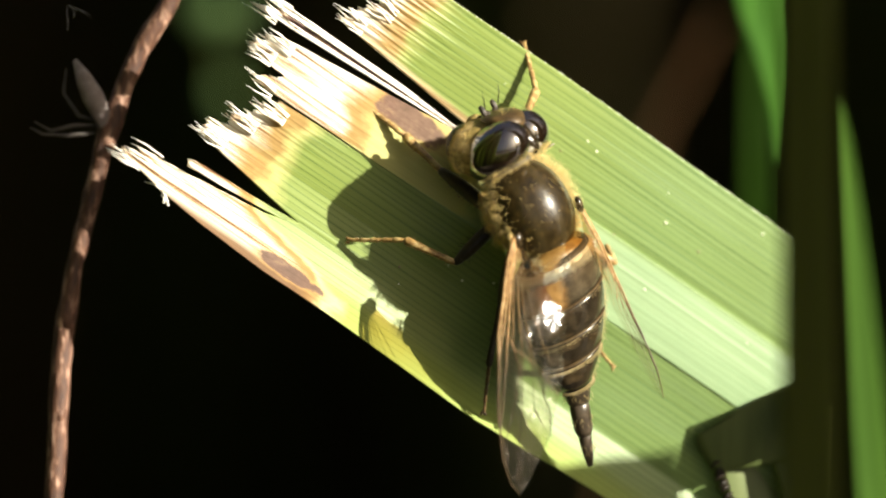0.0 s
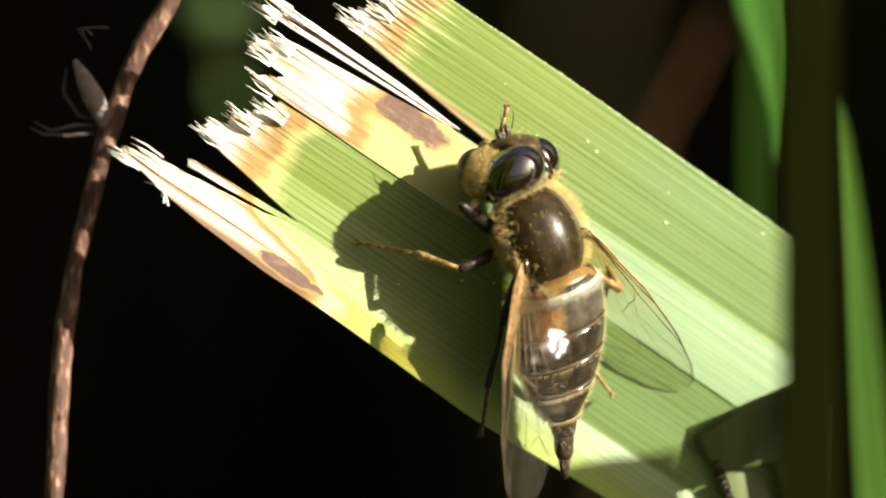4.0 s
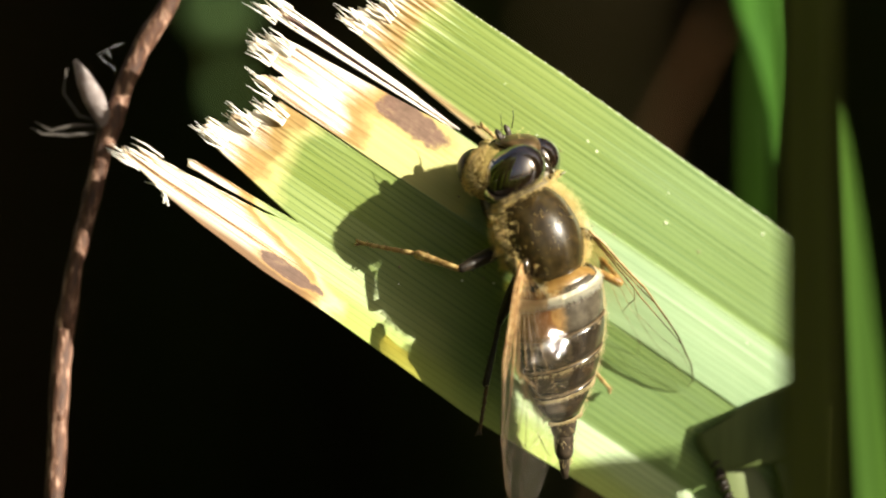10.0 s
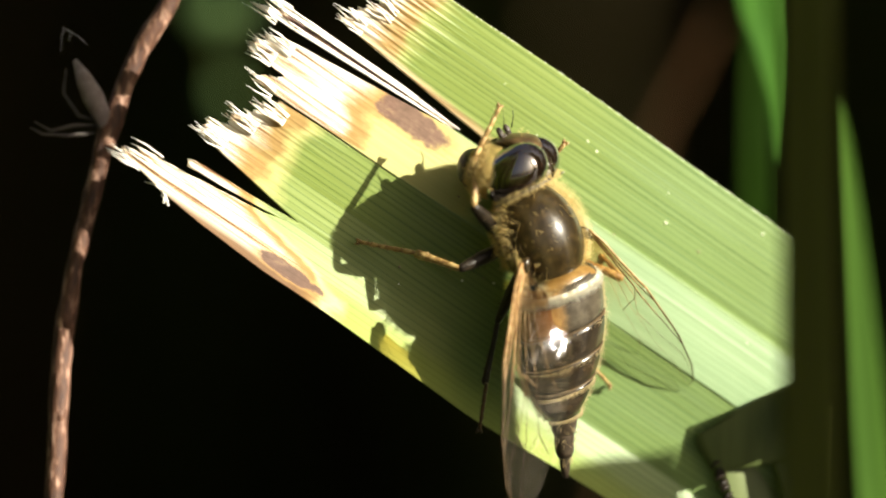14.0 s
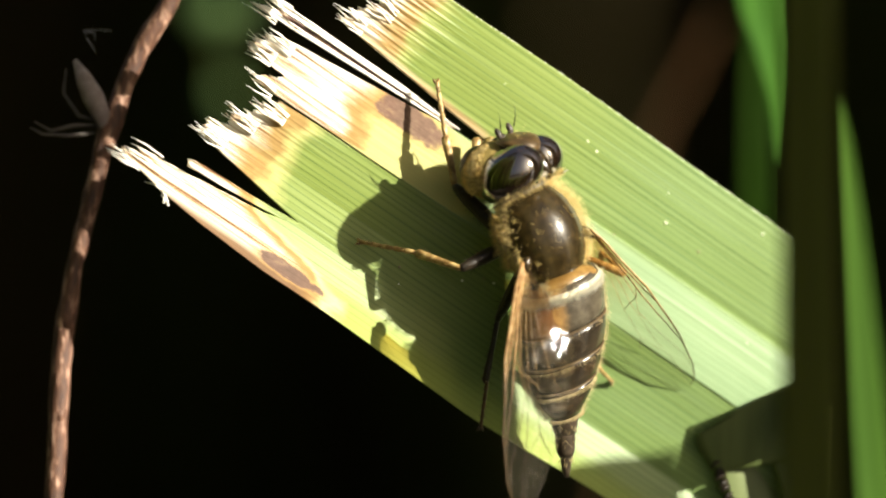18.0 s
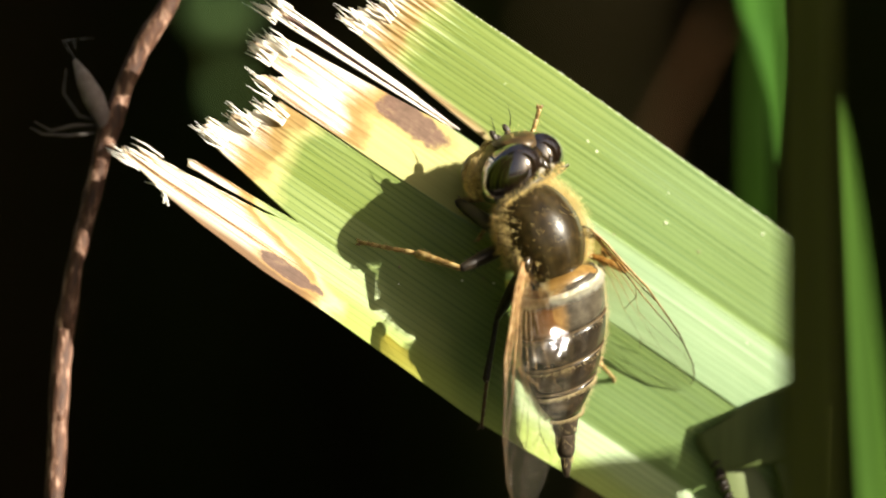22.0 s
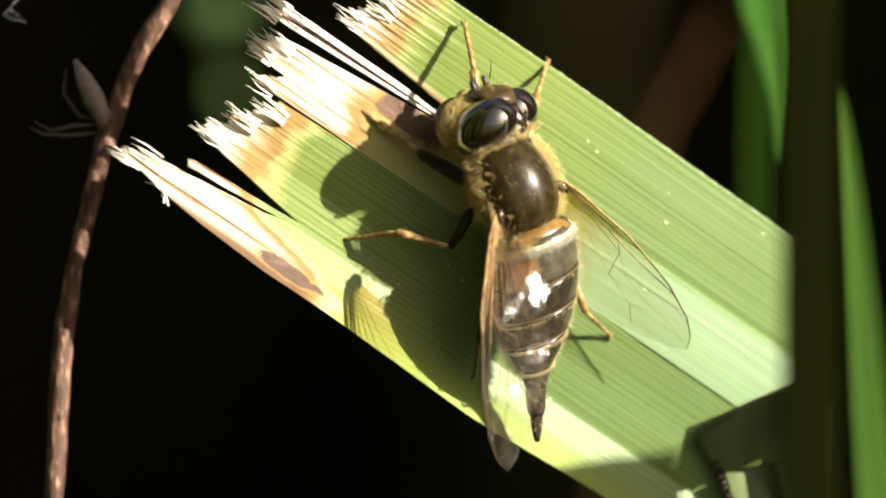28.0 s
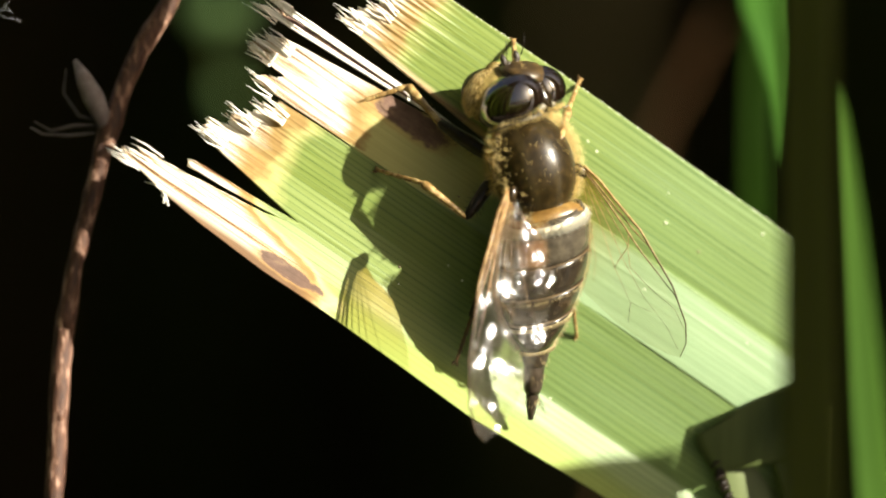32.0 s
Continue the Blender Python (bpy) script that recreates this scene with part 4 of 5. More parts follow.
    blob(bm, (0, 22, -66), (58, 42, 30), 24, 14)
    fpart("cheek", bm, black_mat, head, "shiny black mouth edge")
    bm = bmesh.new()
    blob(bm, (0, 47, -30), (10, 15, 42), 16, 14)
    fpart("face_stripe", bm, black_mat, head, "bare black stripe down the face")

    SLANT, SAG = 0.26, 3      # its rings stand askew, as it bends to one side
    # abdomen: pivot at its front, runs to -y
    prof = [(0, 60, 44), (-18, 70, 52), (-50, 76, 56), (-95, 80, 58), (-140, 75, 54), (-185, 62, 46), (-222, 45, 35), (-250, 28, 24), (-262, 16, 15)]

    def r_at(y):
        return piece(-y, [(-p[0], p[1]) for p in prof]), piece(-y, [(-p[0], p[2]) for p in prof])

    bm = bmesh.new()
    egg(bm, [(y, 0, 0, a * 0.95, b * 0.95) for y, a, b in prof[::-1]], 28, 1.0, SLANT, SAG)
    abdomen = fpart("abdomen", bm, cuticle, fly, "brown abdomen", local(0, -86, 2, 21, 0, -15))

    def plate(y0, y1, grow, material, label="", sub="tergite"):
        bm = bmesh.new()
        rows = []
        for k in range(9):
            f = k / 8
            y = lerp(y1, y0, f)
            a, b = r_at(y)
            bulge = grow + 2.2 * math.sin(math.pi * f)
            rows.append((y, 0, 0, a + bulge, b + bulge))
        rows = [(rows[0][0] + 1.5, 0, 0, rows[0][3] - 5, rows[0][4] - 5)] + rows
        egg(bm, rows, 36, 1.0, SLANT, SAG)
        fpart(sub, bm, material, abdomen, label)

    plate(-4, -86, 1.6, first_plate, "glossy dark plate with orange sides")
    plate(-14, -26, 2.6, band_mat, "cream front band", "pale_band")
    plate(-86, -90, 1.9, rim_mat, "", "pale_rim")
    plate(-89, -142, 1.0, tergite_mat, "glossy dark plate")
    plate(-142, -146, 1.6, rim_mat, "", "pale_rim")
    plate(-145, -192, 0.8, tergite_mat, "glossy dark plate")
    plate(-192, -196, 1.5, rim_mat, "", "pale_rim")
    plate(-196, -250, 0.4, tergite_mat, "tapered end plate")
    bm = bmesh.new()
    roots = []
    for k in range(3000):
        y = -rnd.uniform(5, 250)
        a, b = r_at(y)
        ang = rnd.choice((rnd.uniform(-0.8, 0.35), math.pi - rnd.uniform(-0.8, 0.05)))
        roots.append((Vector((a * math.cos(ang), y + SLANT * a * math.cos(ang), b * math.sin(ang))), Vector((math.cos(ang), -0.5, math.sin(ang) * 0.6))))
    hairs(bm, roots, rnd, 12, 0.24)
    roots = []
    for yy in (-90, -146, -197, -246):
        for k in range(40 if yy > -100 else 120 if yy > -180 else 520):
            a, b = r_at(yy)
            ang = rnd.uniform(0, math.pi)
            roots.append((Vector((a * math.cos(ang), yy + SLANT * a * math.cos(ang) - SAG * math.sin(ang), b * math.sin(ang))) * 1.02, Vector((math.cos(ang) * 0.4, -1, math.sin(ang) * 0.5))))
    hairs(bm, roots, rnd, 8, 0.3)
    roots = []
    for k in range(1600):
        y = -rnd.uniform(30, 250)
        a, b = r_at(y)
        ang = rnd.choice((rnd.uniform(-0.7, 0.3), math.pi - rnd.uniform(-0.7, 0.1)))
        roots.append((Vector((a * math.cos(ang), y + SLANT * a * math.cos(ang), b * math.sin(ang))), Vector((math.cos(ang), -0.8, math.sin(ang) * 0.6))))
    hairs(bm, roots, rnd, 17, 0.26)
    fpart("hair", bm, pale_hair, abdomen, "pale golden fringe")
    bm = bmesh.new()
    roots = []
    for k in range(1500):
        a, b = r_at(-20)
        ang = rnd.uniform(-0.2, math.pi + 0.2)
        roots.append((Vector((a * math.cos(ang), -13 - rnd.uniform(0, 10) + SLANT * a * math.cos(ang) - SAG * max(0.0, math.sin(ang)), b * math.sin(ang))) * 1.02, Vector((math.cos(ang) * 0.5, -0.9, math.sin(ang) * 0.6))))
    hairs(bm, roots, rnd, 15, 0.6)
    fpart("hair_band", bm, white_hair, abdomen, "whitish hair band at the front")
    # telescoped egg tube
    ov = [(-240, 27, 23), (-262, 26, 22), (-286, 21, 18), (-292, 16, 13), (-270, 18, 15), (-296, 19, 15), (-330, 17, 14), (-340, 13, 11), (-312, 12, 10), (-340, 12, 10), (-368, 9, 8), (-388, 5, 4)]
    for k, (a, b) in enumerate(((0, 4), (4, 8), (8, 12))):
        bm = bmesh.new()
        egg(bm, [(y, 0, -4, r, q) for y, r, q in ov[a:b][::-1]], 16)
        fpart("egg_tube_segment", bm, tube_mat, abdomen, "dark tapering egg tube")
        roots = [(Vector((0.95 * r * math.cos(w), y, -4 + 0.95 * r * math.sin(w))), Vector((math.cos(w) * 0.5, -1, math.sin(w) * 0.5)))
                 for y, r in ((ov[a + 1][0] - 6 - rnd.uniform(0, 14), ov[a + 1][1]) for _ in range(50)) for w in (rnd.uniform(0, 6.28),)]
        bm = bmesh.new()
        hairs(bm, roots, rnd, 9, 0.35)
        fpart("tube_hair", bm, pale_hair, [o for o in abdomen.children if o.name.startswith("egg_tube")][k])


build_fly()


def make_wing(sx, label, span, fine):
    """A wing: root at the origin, running to -y, its front edge to the outer side sx."""
    n = 54

    def edge(f):        # front and rear edge across, at the fraction f of the length
        front = piece(f, [(0, 5), (0.1, 14), (0.4, 24), (0.7, 16), (0.88, -2), (0.96, -22), (1, -44)])
        rear = piece(f, [(0, -6), (0.07, -34), (0.14, -82), (0.3, -118), (0.5, -122), (0.7, -104), (0.86, -80), (0.95, -62), (1, -46)])
        return front, rear

    def dent(x, y):
        base = 3.2 * noise.noise((x / 42, y / 60, 3.3 * sx)) + 1.5 * noise.noise((x / 10, y / 34, 1.0)) + 0.0005 * min(0, x + 10) ** 2 - 0.12 * y
        # a flat facet near the root, turned a little to the light
        far = math.hypot((x + 92) / 32, (y + 0.28 * span) / 52)
        w = max(0.0, min(1.0, 1.9 - 1.5 * far))
        return lerp(base, -0.19 * (x + 92) - 0.226 * (y + 0.28 * span) + 0.0336 * span + 8 + 2.0 * noise.noise((x / 11, y / 22, 1.0)), w)

    root = new("wing")
    root.empty_display_size = 0.001
    root.parent = fly
    bm = bmesh.new()
    rows = []
    for i in range(n + 1):
        f = i / n
        a, b = edge(f)
        rows.append([Vector((sx * lerp(a, b, k / 24), -span * f, dent(lerp(a, b, k / 24), -span * f))) * UNIT for k in range(25)])
    loops = [[bm.verts.new(p) for p in r] for r in rows]
    for p, q in zip(loops, loops[1:]):
        for i in range(24):
            bm.faces.new((p[i], p[i + 1], q[i + 1], q[i]))
    film = part("membrane", bm, film_mat, root, "clear wing membrane")

    def vein(pts, r0=2.4, r1=1.2):
        path = []
        for (x0, y0), (x1, y1) in zip(pts, pts[1:]):
            for k in range(4):
                x, y = lerp(x0, x1, k / 4), lerp(y0, y1, k / 4)
                path.append(Vector((sx * x, -y * span / 400, dent(x, -y * span / 400) + 1)) * UNIT)
        x, y = pts[-1]
        path.append(Vector((sx * x, -y * span / 400, dent(x, -y * span / 400) + 1)) * UNIT)
        bm = bmesh.new()
        tube(bm, path, [fine * lerp(r0, r1, i / (len(path) - 1)) * UNIT for i in range(len(path))], 6)
        part("vein", bm, vein_mat, root)

    vein([(5, 0), (14, 40), (24, 160), (16, 280), (-2, 352), (-22, 384), (-44, 398)], 6.0, 1.3)
    vein([(2, 2), (8, 60), (14, 150), (22, 205)], 4.4, 1.6)
    vein([(0, 4), (4, 80), (4, 200), (10, 300), (2, 340)], 4.0, 1.4)
    vein([(-2, 8), (-4, 90), (-10, 170), (-28, 205), (-22, 250), (-4, 320), (-12, 372)], 1.5, 0.8)
    vein([(-4, 12), (-16, 100), (-30, 180), (-38, 260), (-34, 340), (-40, 384)], 1.1, 0.7)
    vein([(-6, 14), (-30, 110), (-52, 190), (-64, 262), (-40, 300)], 1.0, 0.7)
    vein([(-8, 14), (-40, 90), (-72, 160), (-98, 190)], 0.9, 0.6)
    vein([(-30, 180), (-52, 190)], 1.6, 1.4)
    vein([(-64, 262), (-88, 292)], 1.5, 0.8)
    vein([(4, 150), (-10, 172), (-30, 180)], 1.7, 1.5)
    bm = bmesh.new()
    blob(bm, Vector((sx * -6, -4, 2)) * UNIT, [10 * UNIT, 16 * UNIT, 7 * UNIT], 10, 8)
    part("wing_root", bm, cuticle, root)
    root["label"] = label
    return root


wing_left = make_wing(-1, "clear veined wing folded back", 440.0, 0.7)
wing_right = make_wing(1, "clear veined wing spread to the side", 372.0, 0.44)


def make_leg(lengths, thick, dark, foot):
    """Three jointed pieces along +y: femur, tibia, tarsus with claws."""
    rnd = random.Random(int(sum(lengths)))
    lf, lt, ls = lengths
    bm = bmesh.new()
    tube(bm, [(0, -4, 0), (0, lf * 0.1, 0), (0, lf * 0.4, 0), (0, lf * 0.75, 0), (0, lf * 0.96, 0), (0, lf + 3, 0)],
         [thick * 0.6, thick * 0.9, thick, thick * 0.85, thick * 0.6, thick * 0.3], 12)
    hairs(bm, [(Vector((math.cos(a) * thick * 0.8, lf * rnd.uniform(0.1, 0.9), math.sin(a) * thick * 0.8)), Vector((math.cos(a), 0.6, math.sin(a))))
               for a in (rnd.uniform(0, 6.28) for _ in range(50))], rnd, 11, 0.5)
    femur = fpart("femur", bm, black_mat, fly, "thick black femur")
    bm = bmesh.new()
    tt = thick * 0.52
    tube(bm, [(0, -3, 0), (0, 5, 0), (0, lt * 0.35, 1), (0, lt * 0.8, 0), (0, lt * 0.97, 0), (0, lt + 2, 0)],
         [tt * 0.5, tt * 0.85, tt * 0.85, tt * 1.15, tt * 1.2, tt * 0.5], 10)
    hairs(bm, [(Vector((math.cos(a) * tt * 0.8, lt * rnd.uniform(0.05, 0.95), math.sin(a) * tt * 0.8)), Vector((math.cos(a), 0.9, math.sin(a))))
               for a in (rnd.uniform(0, 6.28) for _ in range(50))], rnd, 9, 0.5)
    tibia = fpart("tibia", bm, dark, fly, "tibia with fine hair")
    bm = bmesh.new()
    n = 5
    for k in range(n):
        y0, y1 = ls * k / n, ls * (k + 1) / n
        r = tt * (0.78 - 0.05 * k)
        tube(bm, [(0, y0 - 1, 0), (0, y0 + 2, 0), (0, y1 - 3, 0), (0, y1 + 1, 0)], [r * 0.7, r * 0.8, r, r * 0.7], 8)
    for sx in (-1, 1):
        tube(bm, [(sx * 2, ls - 2, 0), (sx * 5, ls + 4, 0), (sx * 6, ls + 8, -4)], [1.8, 1.4, 0.4], 5)
        blob(bm, (sx * 3, ls + 2, -3), (3, 4.5, 1.8), 8, 6)
    hairs(bm, [(Vector((math.cos(a) * tt * 0.5, ls * rnd.uniform(0.05, 0.95), math.sin(a) * tt * 0.5)), Vector((math.cos(a), 0.9, math.sin(a))))
               for a in (rnd.uniform(0, 6.28) for _ in range(45))], rnd, 7, 0.4)
    tarsus = fpart("tarsus", bm, foot, fly, "jointed foot with claws")
    return femur, tibia, tarsus


legs = {}
for key, lens, th, dark in (("lf", (122, 88, 98), 14, shin_mat), ("rf", (110, 88, 98), 14, shin_mat),
                            ("lm", (100, 98, 104), 13, shin_mat), ("rm", (100, 98, 104), 13, shin_mat),
                            ("lh", (112, 112, 88), 11, black_mat), ("rh", (108, 108, 92), 11, shin_mat)):
    legs[key] = (make_leg(lens, th, dark, brown_foot if dark is black_mat else shin_mat), lens)

# ---- what moves ----
HIPS = {"lf": (-44, 20, -46), "rf": (38, 42, -48), "lm": (-46, -2, -52), "rm": (46, -2, -52), "lh": (-40, -52, -46), "rh": (40, -52, -46)}

# the fly: seconds, place in the plan, turn, roll
FLY = [(0.0, 935, 363, 95, 28, 26), (0.4, 942, 371, 95, 28, 26), (0.6, 947, 398, 95, 26, 26), (0.8, 950, 409, 95, 25, 26), (1.0, 951, 410, 95, 25, 26), (9.0, 951, 410, 95, 25, 26),
       (14.5, 952, 408, 95, 25, 26), (20.0, 954, 407, 95, 25, 26), (25.5, 953, 405, 95, 25, 26), (27.5, 928, 330, 93, 25, 26), (28.0, 907, 324, 92, 24, 26), (28.5, 895, 315, 92, 23, 26),
       (29.0, 899, 304, 92, 21, 24), (29.5, 899, 294, 92, 20, 23), (30.0, 920, 298, 92, 18, 22), (30.5, 921, 289, 92, 17, 22), (31.0, 934, 283, 92, 17, 22),
       (31.5, 936, 264, 92, 17, 22), (32.0, 941, 285, 92, 17, 22)]


def between(rows, t):
    for a, b in zip(rows, rows[1:]):
        if t <= b[0]:
            f = (t - a[0]) / (b[0] - a[0])
            return [lerp(p, q, f) for p, q in zip(a, b)]
    return rows[-1]


def fly_at(t):
    r = between(FLY, t)
    return VIEW @ pose(*spot(r[1], r[2], r[3]), 0, r[5], r[4])


def along(a, b):
    """Rotation that turns +y to the direction from a to b, flat side up."""
    d = (b - a).normalized()
    x = d.cross(Vector((0, 0, 1)))
    x = x.normalized() if x.length > 1e-4 else Vector((1, 0, 0))
    return Matrix((x, d, x.cross(d))).transposed()


def leg_rows(key, rows):
    """rows: seconds, then knee, ankle and toe as (x, y, h) in the plan."""
    pieces, lens = legs[key]
    out = ([], [], [])
    for t, *joints in rows:
        inv = fly_at(t).inverted() @ VIEW
        p = Vector(HIPS[key]) * UNIT
        for i, j in enumerate(joints):
            target = inv @ spot(*j)
            out[i].append((t, Matrix.LocRotScale(p, along(p, target).to_quaternion(), None)))
            p = p + (target - p).normalized() * lens[i] * UNIT
    for ob, r in zip(pieces, out):
        walk(ob, r)


def wing_rows(ob, root, rows):
    """rows: seconds, the direction of the wing's tip and its upper face's normal in the plan."""
    out = []
    for t, tip, up in rows:
        inv = fly_at(t).to_3x3().inverted() @ VIEW.to_3x3()
        y = -(inv @ Vector(tip)).normalized()
        z = inv @ Vector(up)
        z = (z - y * z.dot(y)).normalized()
        m = Matrix((y.cross(z), y, z)).transposed()
        out.append((t, Matrix.LocRotScale(Vector(root) * UNIT, m.to_quaternion(), None)))
    walk(ob, out)


# front leg that the fly keeps cleaning its head with: knee, ankle, toe
RUB = [(0.0, (765, 290, 37), (700, 225, 31), (645, 185, 20)), (0.4, (790, 330, 43), (745, 265, 37), (760, 200, 37)), (0.6, (815, 385, 55), (790, 300, 55), (762, 235, 55)),
       (0.8, (800, 355, 55), (770, 285, 49), (740, 270, 43)), (1.0, (812, 355, 55), (765, 283, 49), (735, 275, 43)), (1.5, (800, 328, 55), (777, 262, 49), (735, 235, 37)),
       (2.0, (783, 316, 55), (757, 232, 55), (742, 150, 43)), (2.5, (790, 318, 55), (765, 240, 55), (740, 170, 43)), (3.0, (797, 326, 55), (775, 242, 49), (739, 190, 37)),
       (3.5, (838, 380, 165), (836, 300, 142), (868, 205, 134)), (5.5, (840, 380, 37), (880, 400, 37), (910, 360, 24)), (6.0, (866, 398, 185), (843, 312, 160), (826, 225, 152)),
       (6.5, (803, 335, 55), (780, 262, 49), (734, 226, 37)), (7.0, (800, 325, 55), (770, 245, 49), (705, 195, 37)), (7.5, (803, 328, 55), (777, 235, 55), (750, 165, 43)),
       (8.0, (852, 335, -20), (872, 392, -20), (892, 430, -30)), (8.5, (838, 386, 150), (836, 300, 134), (830, 225, 129)), (9.0, (805, 330, 55), (772, 252, 49), (690, 190, 37)),
       (9.5, (805, 332, 55), (780, 262, 55), (754, 180, 43)), (10.0, (852, 335, -20), (872, 392, -20), (892, 430, -30)), (10.5, (838, 388, 165), (815, 300, 129), (806, 212, 120)),
       (11.0, (846, 394, 175), (857, 324, 165), (886, 262, 165)), (11.5, (802, 330, 55), (793, 265, 55), (780, 180, 43)), (12.0, (790, 332, 55), (768, 262, 55), (736, 182, 43)),
       (12.5, (800, 330, 55), (782, 258, 55), (728, 190, 37)), (13.0, (800, 325, 55), (790, 254, 55), (744, 205, 37)), (13.5, (850, 396, 175), (880, 306, 170), (925, 245, 170)),
       (14.0, (838, 365, 175), (841, 270, 152), (893, 172, 142)), (14.5, (838, 388, 165), (843, 314, 152), (860, 250, 156)), (16.5, (818, 350, 115), (826, 290, 60), (800, 258, 20)),
       (17.0, (818, 350, 115), (826, 290, 60), (800, 258, 20)), (17.5, (800, 328, 55), (774, 238, 55), (707, 190, 37)), (18.0, (803, 328, 55), (789, 245, 55), (776, 165, 43)),
       (18.5, (858, 392, 175), (816, 308, 134), (795, 228, 124)), (19.0, (846, 396, 165), (852, 335, 142), (832, 275, 147)), (19.5, (872, 404, 180), (812, 312, 142), (765, 230, 129)),
       (20.0, (803, 328, 55), (784, 248, 55), (760, 180, 43)), (20.5, (822, 360, 55), (793, 278, 55), (747, 231, 43)), (21.0, (808, 365, 49), (797, 305, 37), (838, 280, 24)),
       (21.5, (856, 380, 175), (858, 290, 156), (870, 205, 147)), (22.0, (836, 375, 24), (842, 352, 0), (860, 402, -10)), (23.0, (836, 378, 24), (845, 355, 0), (865, 405, -10)),
       (23.5, (836, 376, 24), (845, 350, 0), (862, 402, -10)), (24.0, (800, 328, 55), (767, 225, 55), (721, 145, 37)), (24.5, (797, 326, 55), (765, 225, 55), (701, 150, 37)),
       (25.0, (818, 350, 115), (826, 290, 60), (800, 258, 20)), (25.5, (836, 375, 24), (842, 350, 0), (858, 398, -10)), (27.5, (777, 300, 49), (726, 215, 37), (656, 130, 18)),
       (28.0, (738, 268, 43), (668, 215, 31), (590, 160, 21)), (28.5, (752, 268, 43), (682, 220, 31), (605, 162, 21)), (29.0, (770, 278, 49), (720, 200, 37), (649, 120, 18)),
       (30.0, (772, 232, 60), (722, 180, 45), (652, 122, 20)), (31.0, (796, 235, 49), (750, 195, 37), (665, 130, 18)), (32.0, (800, 232, 49), (758, 195, 37), (700, 160, 25))]

# the other front leg
OTHER = [(0.0, (925, 255, 60), (938, 185, 40), (930, 88, -25)), (0.4, (880, 290, 20), (900, 240, 20), (905, 180, 20)), (0.8, (815, 318, 30), (830, 262, 30), (790, 262, 60)),
         (1.5, (830, 330, 20), (842, 292, 20), (852, 270, 20)), (3.0, (830, 330, 20), (842, 292, 20), (852, 270, 20)), (3.5, (830, 330, 20), (850, 280, 60), (866, 205, 90)),
         (5.5, (875, 330, 0), (945, 285, 20), (963, 218, 50)), (6.0, (845, 330, 20), (830, 290, 30), (812, 262, 30)), (6.5, (830, 330, 20), (842, 292, 20), (852, 270, 20)),
         (7.5, (830, 330, 20), (842, 292, 20), (852, 270, 20)), (8.0, (860, 330, 0), (900, 300, 0), (885, 250, 0)), (8.5, (830, 330, 20), (840, 290, 20), (860, 270, 20)),
         (9.5, (830, 330, 20), (842, 292, 20), (852, 270, 20)), (10.0, (860, 330, 0), (900, 300, 0), (885, 250, 0)), (10.5, (880, 330, 0), (955, 275, 20), (975, 185, 40)), (11.0, (870, 330, 0), (890, 300, 0), (885, 270, 0)),
         (11.5, (812, 318, 20), (830, 252, 40), (765, 205, 60)), (13.0, (808, 316, 20), (850, 252, 50), (775, 245, 80)), (13.5, (890, 345, 0), (965, 325, 20), (994, 258, 40)),
         (14.5, (890, 345, 0), (968, 325, 20), (1000, 254, 40)), (16.5, (830, 322, 10), (850, 290, 10), (800, 262, 30)), (17.0, (830, 322, 10), (850, 290, 10), (800, 262, 30)),
         (17.5, (830, 330, 20), (842, 292, 20), (852, 270, 20)), (18.2, (830, 330, 20), (842, 292, 20), (852, 270, 20)), (18.5, (850, 325, 30), (880, 262, 40), (920, 190, 40)), (19.0, (850, 330, 10), (880, 260, 20), (893, 196, 40)),
         (20.0, (812, 318, 20), (822, 262, 40), (762, 205, 60)), (21.0, (782, 300, 60), (815, 285, 60), (845, 280, 40)), (22.0, (870, 330, 0), (935, 280, 20), (950, 208, 40)),
         (22.5, (850, 330, 10), (870, 260, 20), (865, 188, 40)), (23.0, (860, 330, 10), (885, 250, 20), (893, 172, 40)), (23.5, (850, 330, 10), (870, 260, 20), (852, 190, 40)),
         (24.0, (812, 318, 20), (810, 245, 50), (742, 195, 60)), (25.0, (785, 300, 50), (815, 285, 60), (790, 250, 40)), (25.5, (870, 330, 0), (940, 275, 20), (952, 192, 40)),
         (27.5, (852, 215, 100), (862, 140, 70), (838, 60, 0)), (28.0, (843, 203, 100), (838, 118, 70), (818, 22, 10)), (28.5, (823, 190, 100), (792, 110, 70), (745, 38, 20)),
         (29.0, (848, 185, 100), (845, 102, 70), (832, 10, 5)), (30.0, (878, 178, 100), (888, 108, 70), (884, 14, 0)), (31.0, (883, 174, 120), (888, 115, 65), (878, 46, -10)), (32.0, (903, 190, 125), (912, 136, 62), (908, 70, -15))]

# how far the head is rolled in the plan, degrees, and nodded
ROLL = [(0, 45, 0), (3.0, 45, 0), (3.5, 50, 0), (5.5, 75, 0), (6.0, 94, 0), (6.5, 45, 0), (7.5, 45, 0), (8.0, 8, -10), (8.5, 45, 0), (9.5, 45, 0), (10.0, 54, 0), (10.5, 8, -10), (11.0, 10, -8),
        (11.5, 45, 0), (13.0, 45, 0), (13.5, 58, 0), (14.0, 60, 0), (14.5, 66, 0), (16.5, 45, 0), (18.5, 46, 0), (19.0, 88, 0), (19.5, 80, 0), (20.0, 45, 0), (21.0, 45, 0), (21.5, 50, -4),
        (22.0, 40, -8), (23.0, 40, -8), (23.5, 45, 0), (25.5, 45, 0), (28, 44, 0), (32, 42, 0)]


def named(name):
    return [o for o in fly.children if o.name == name][0]


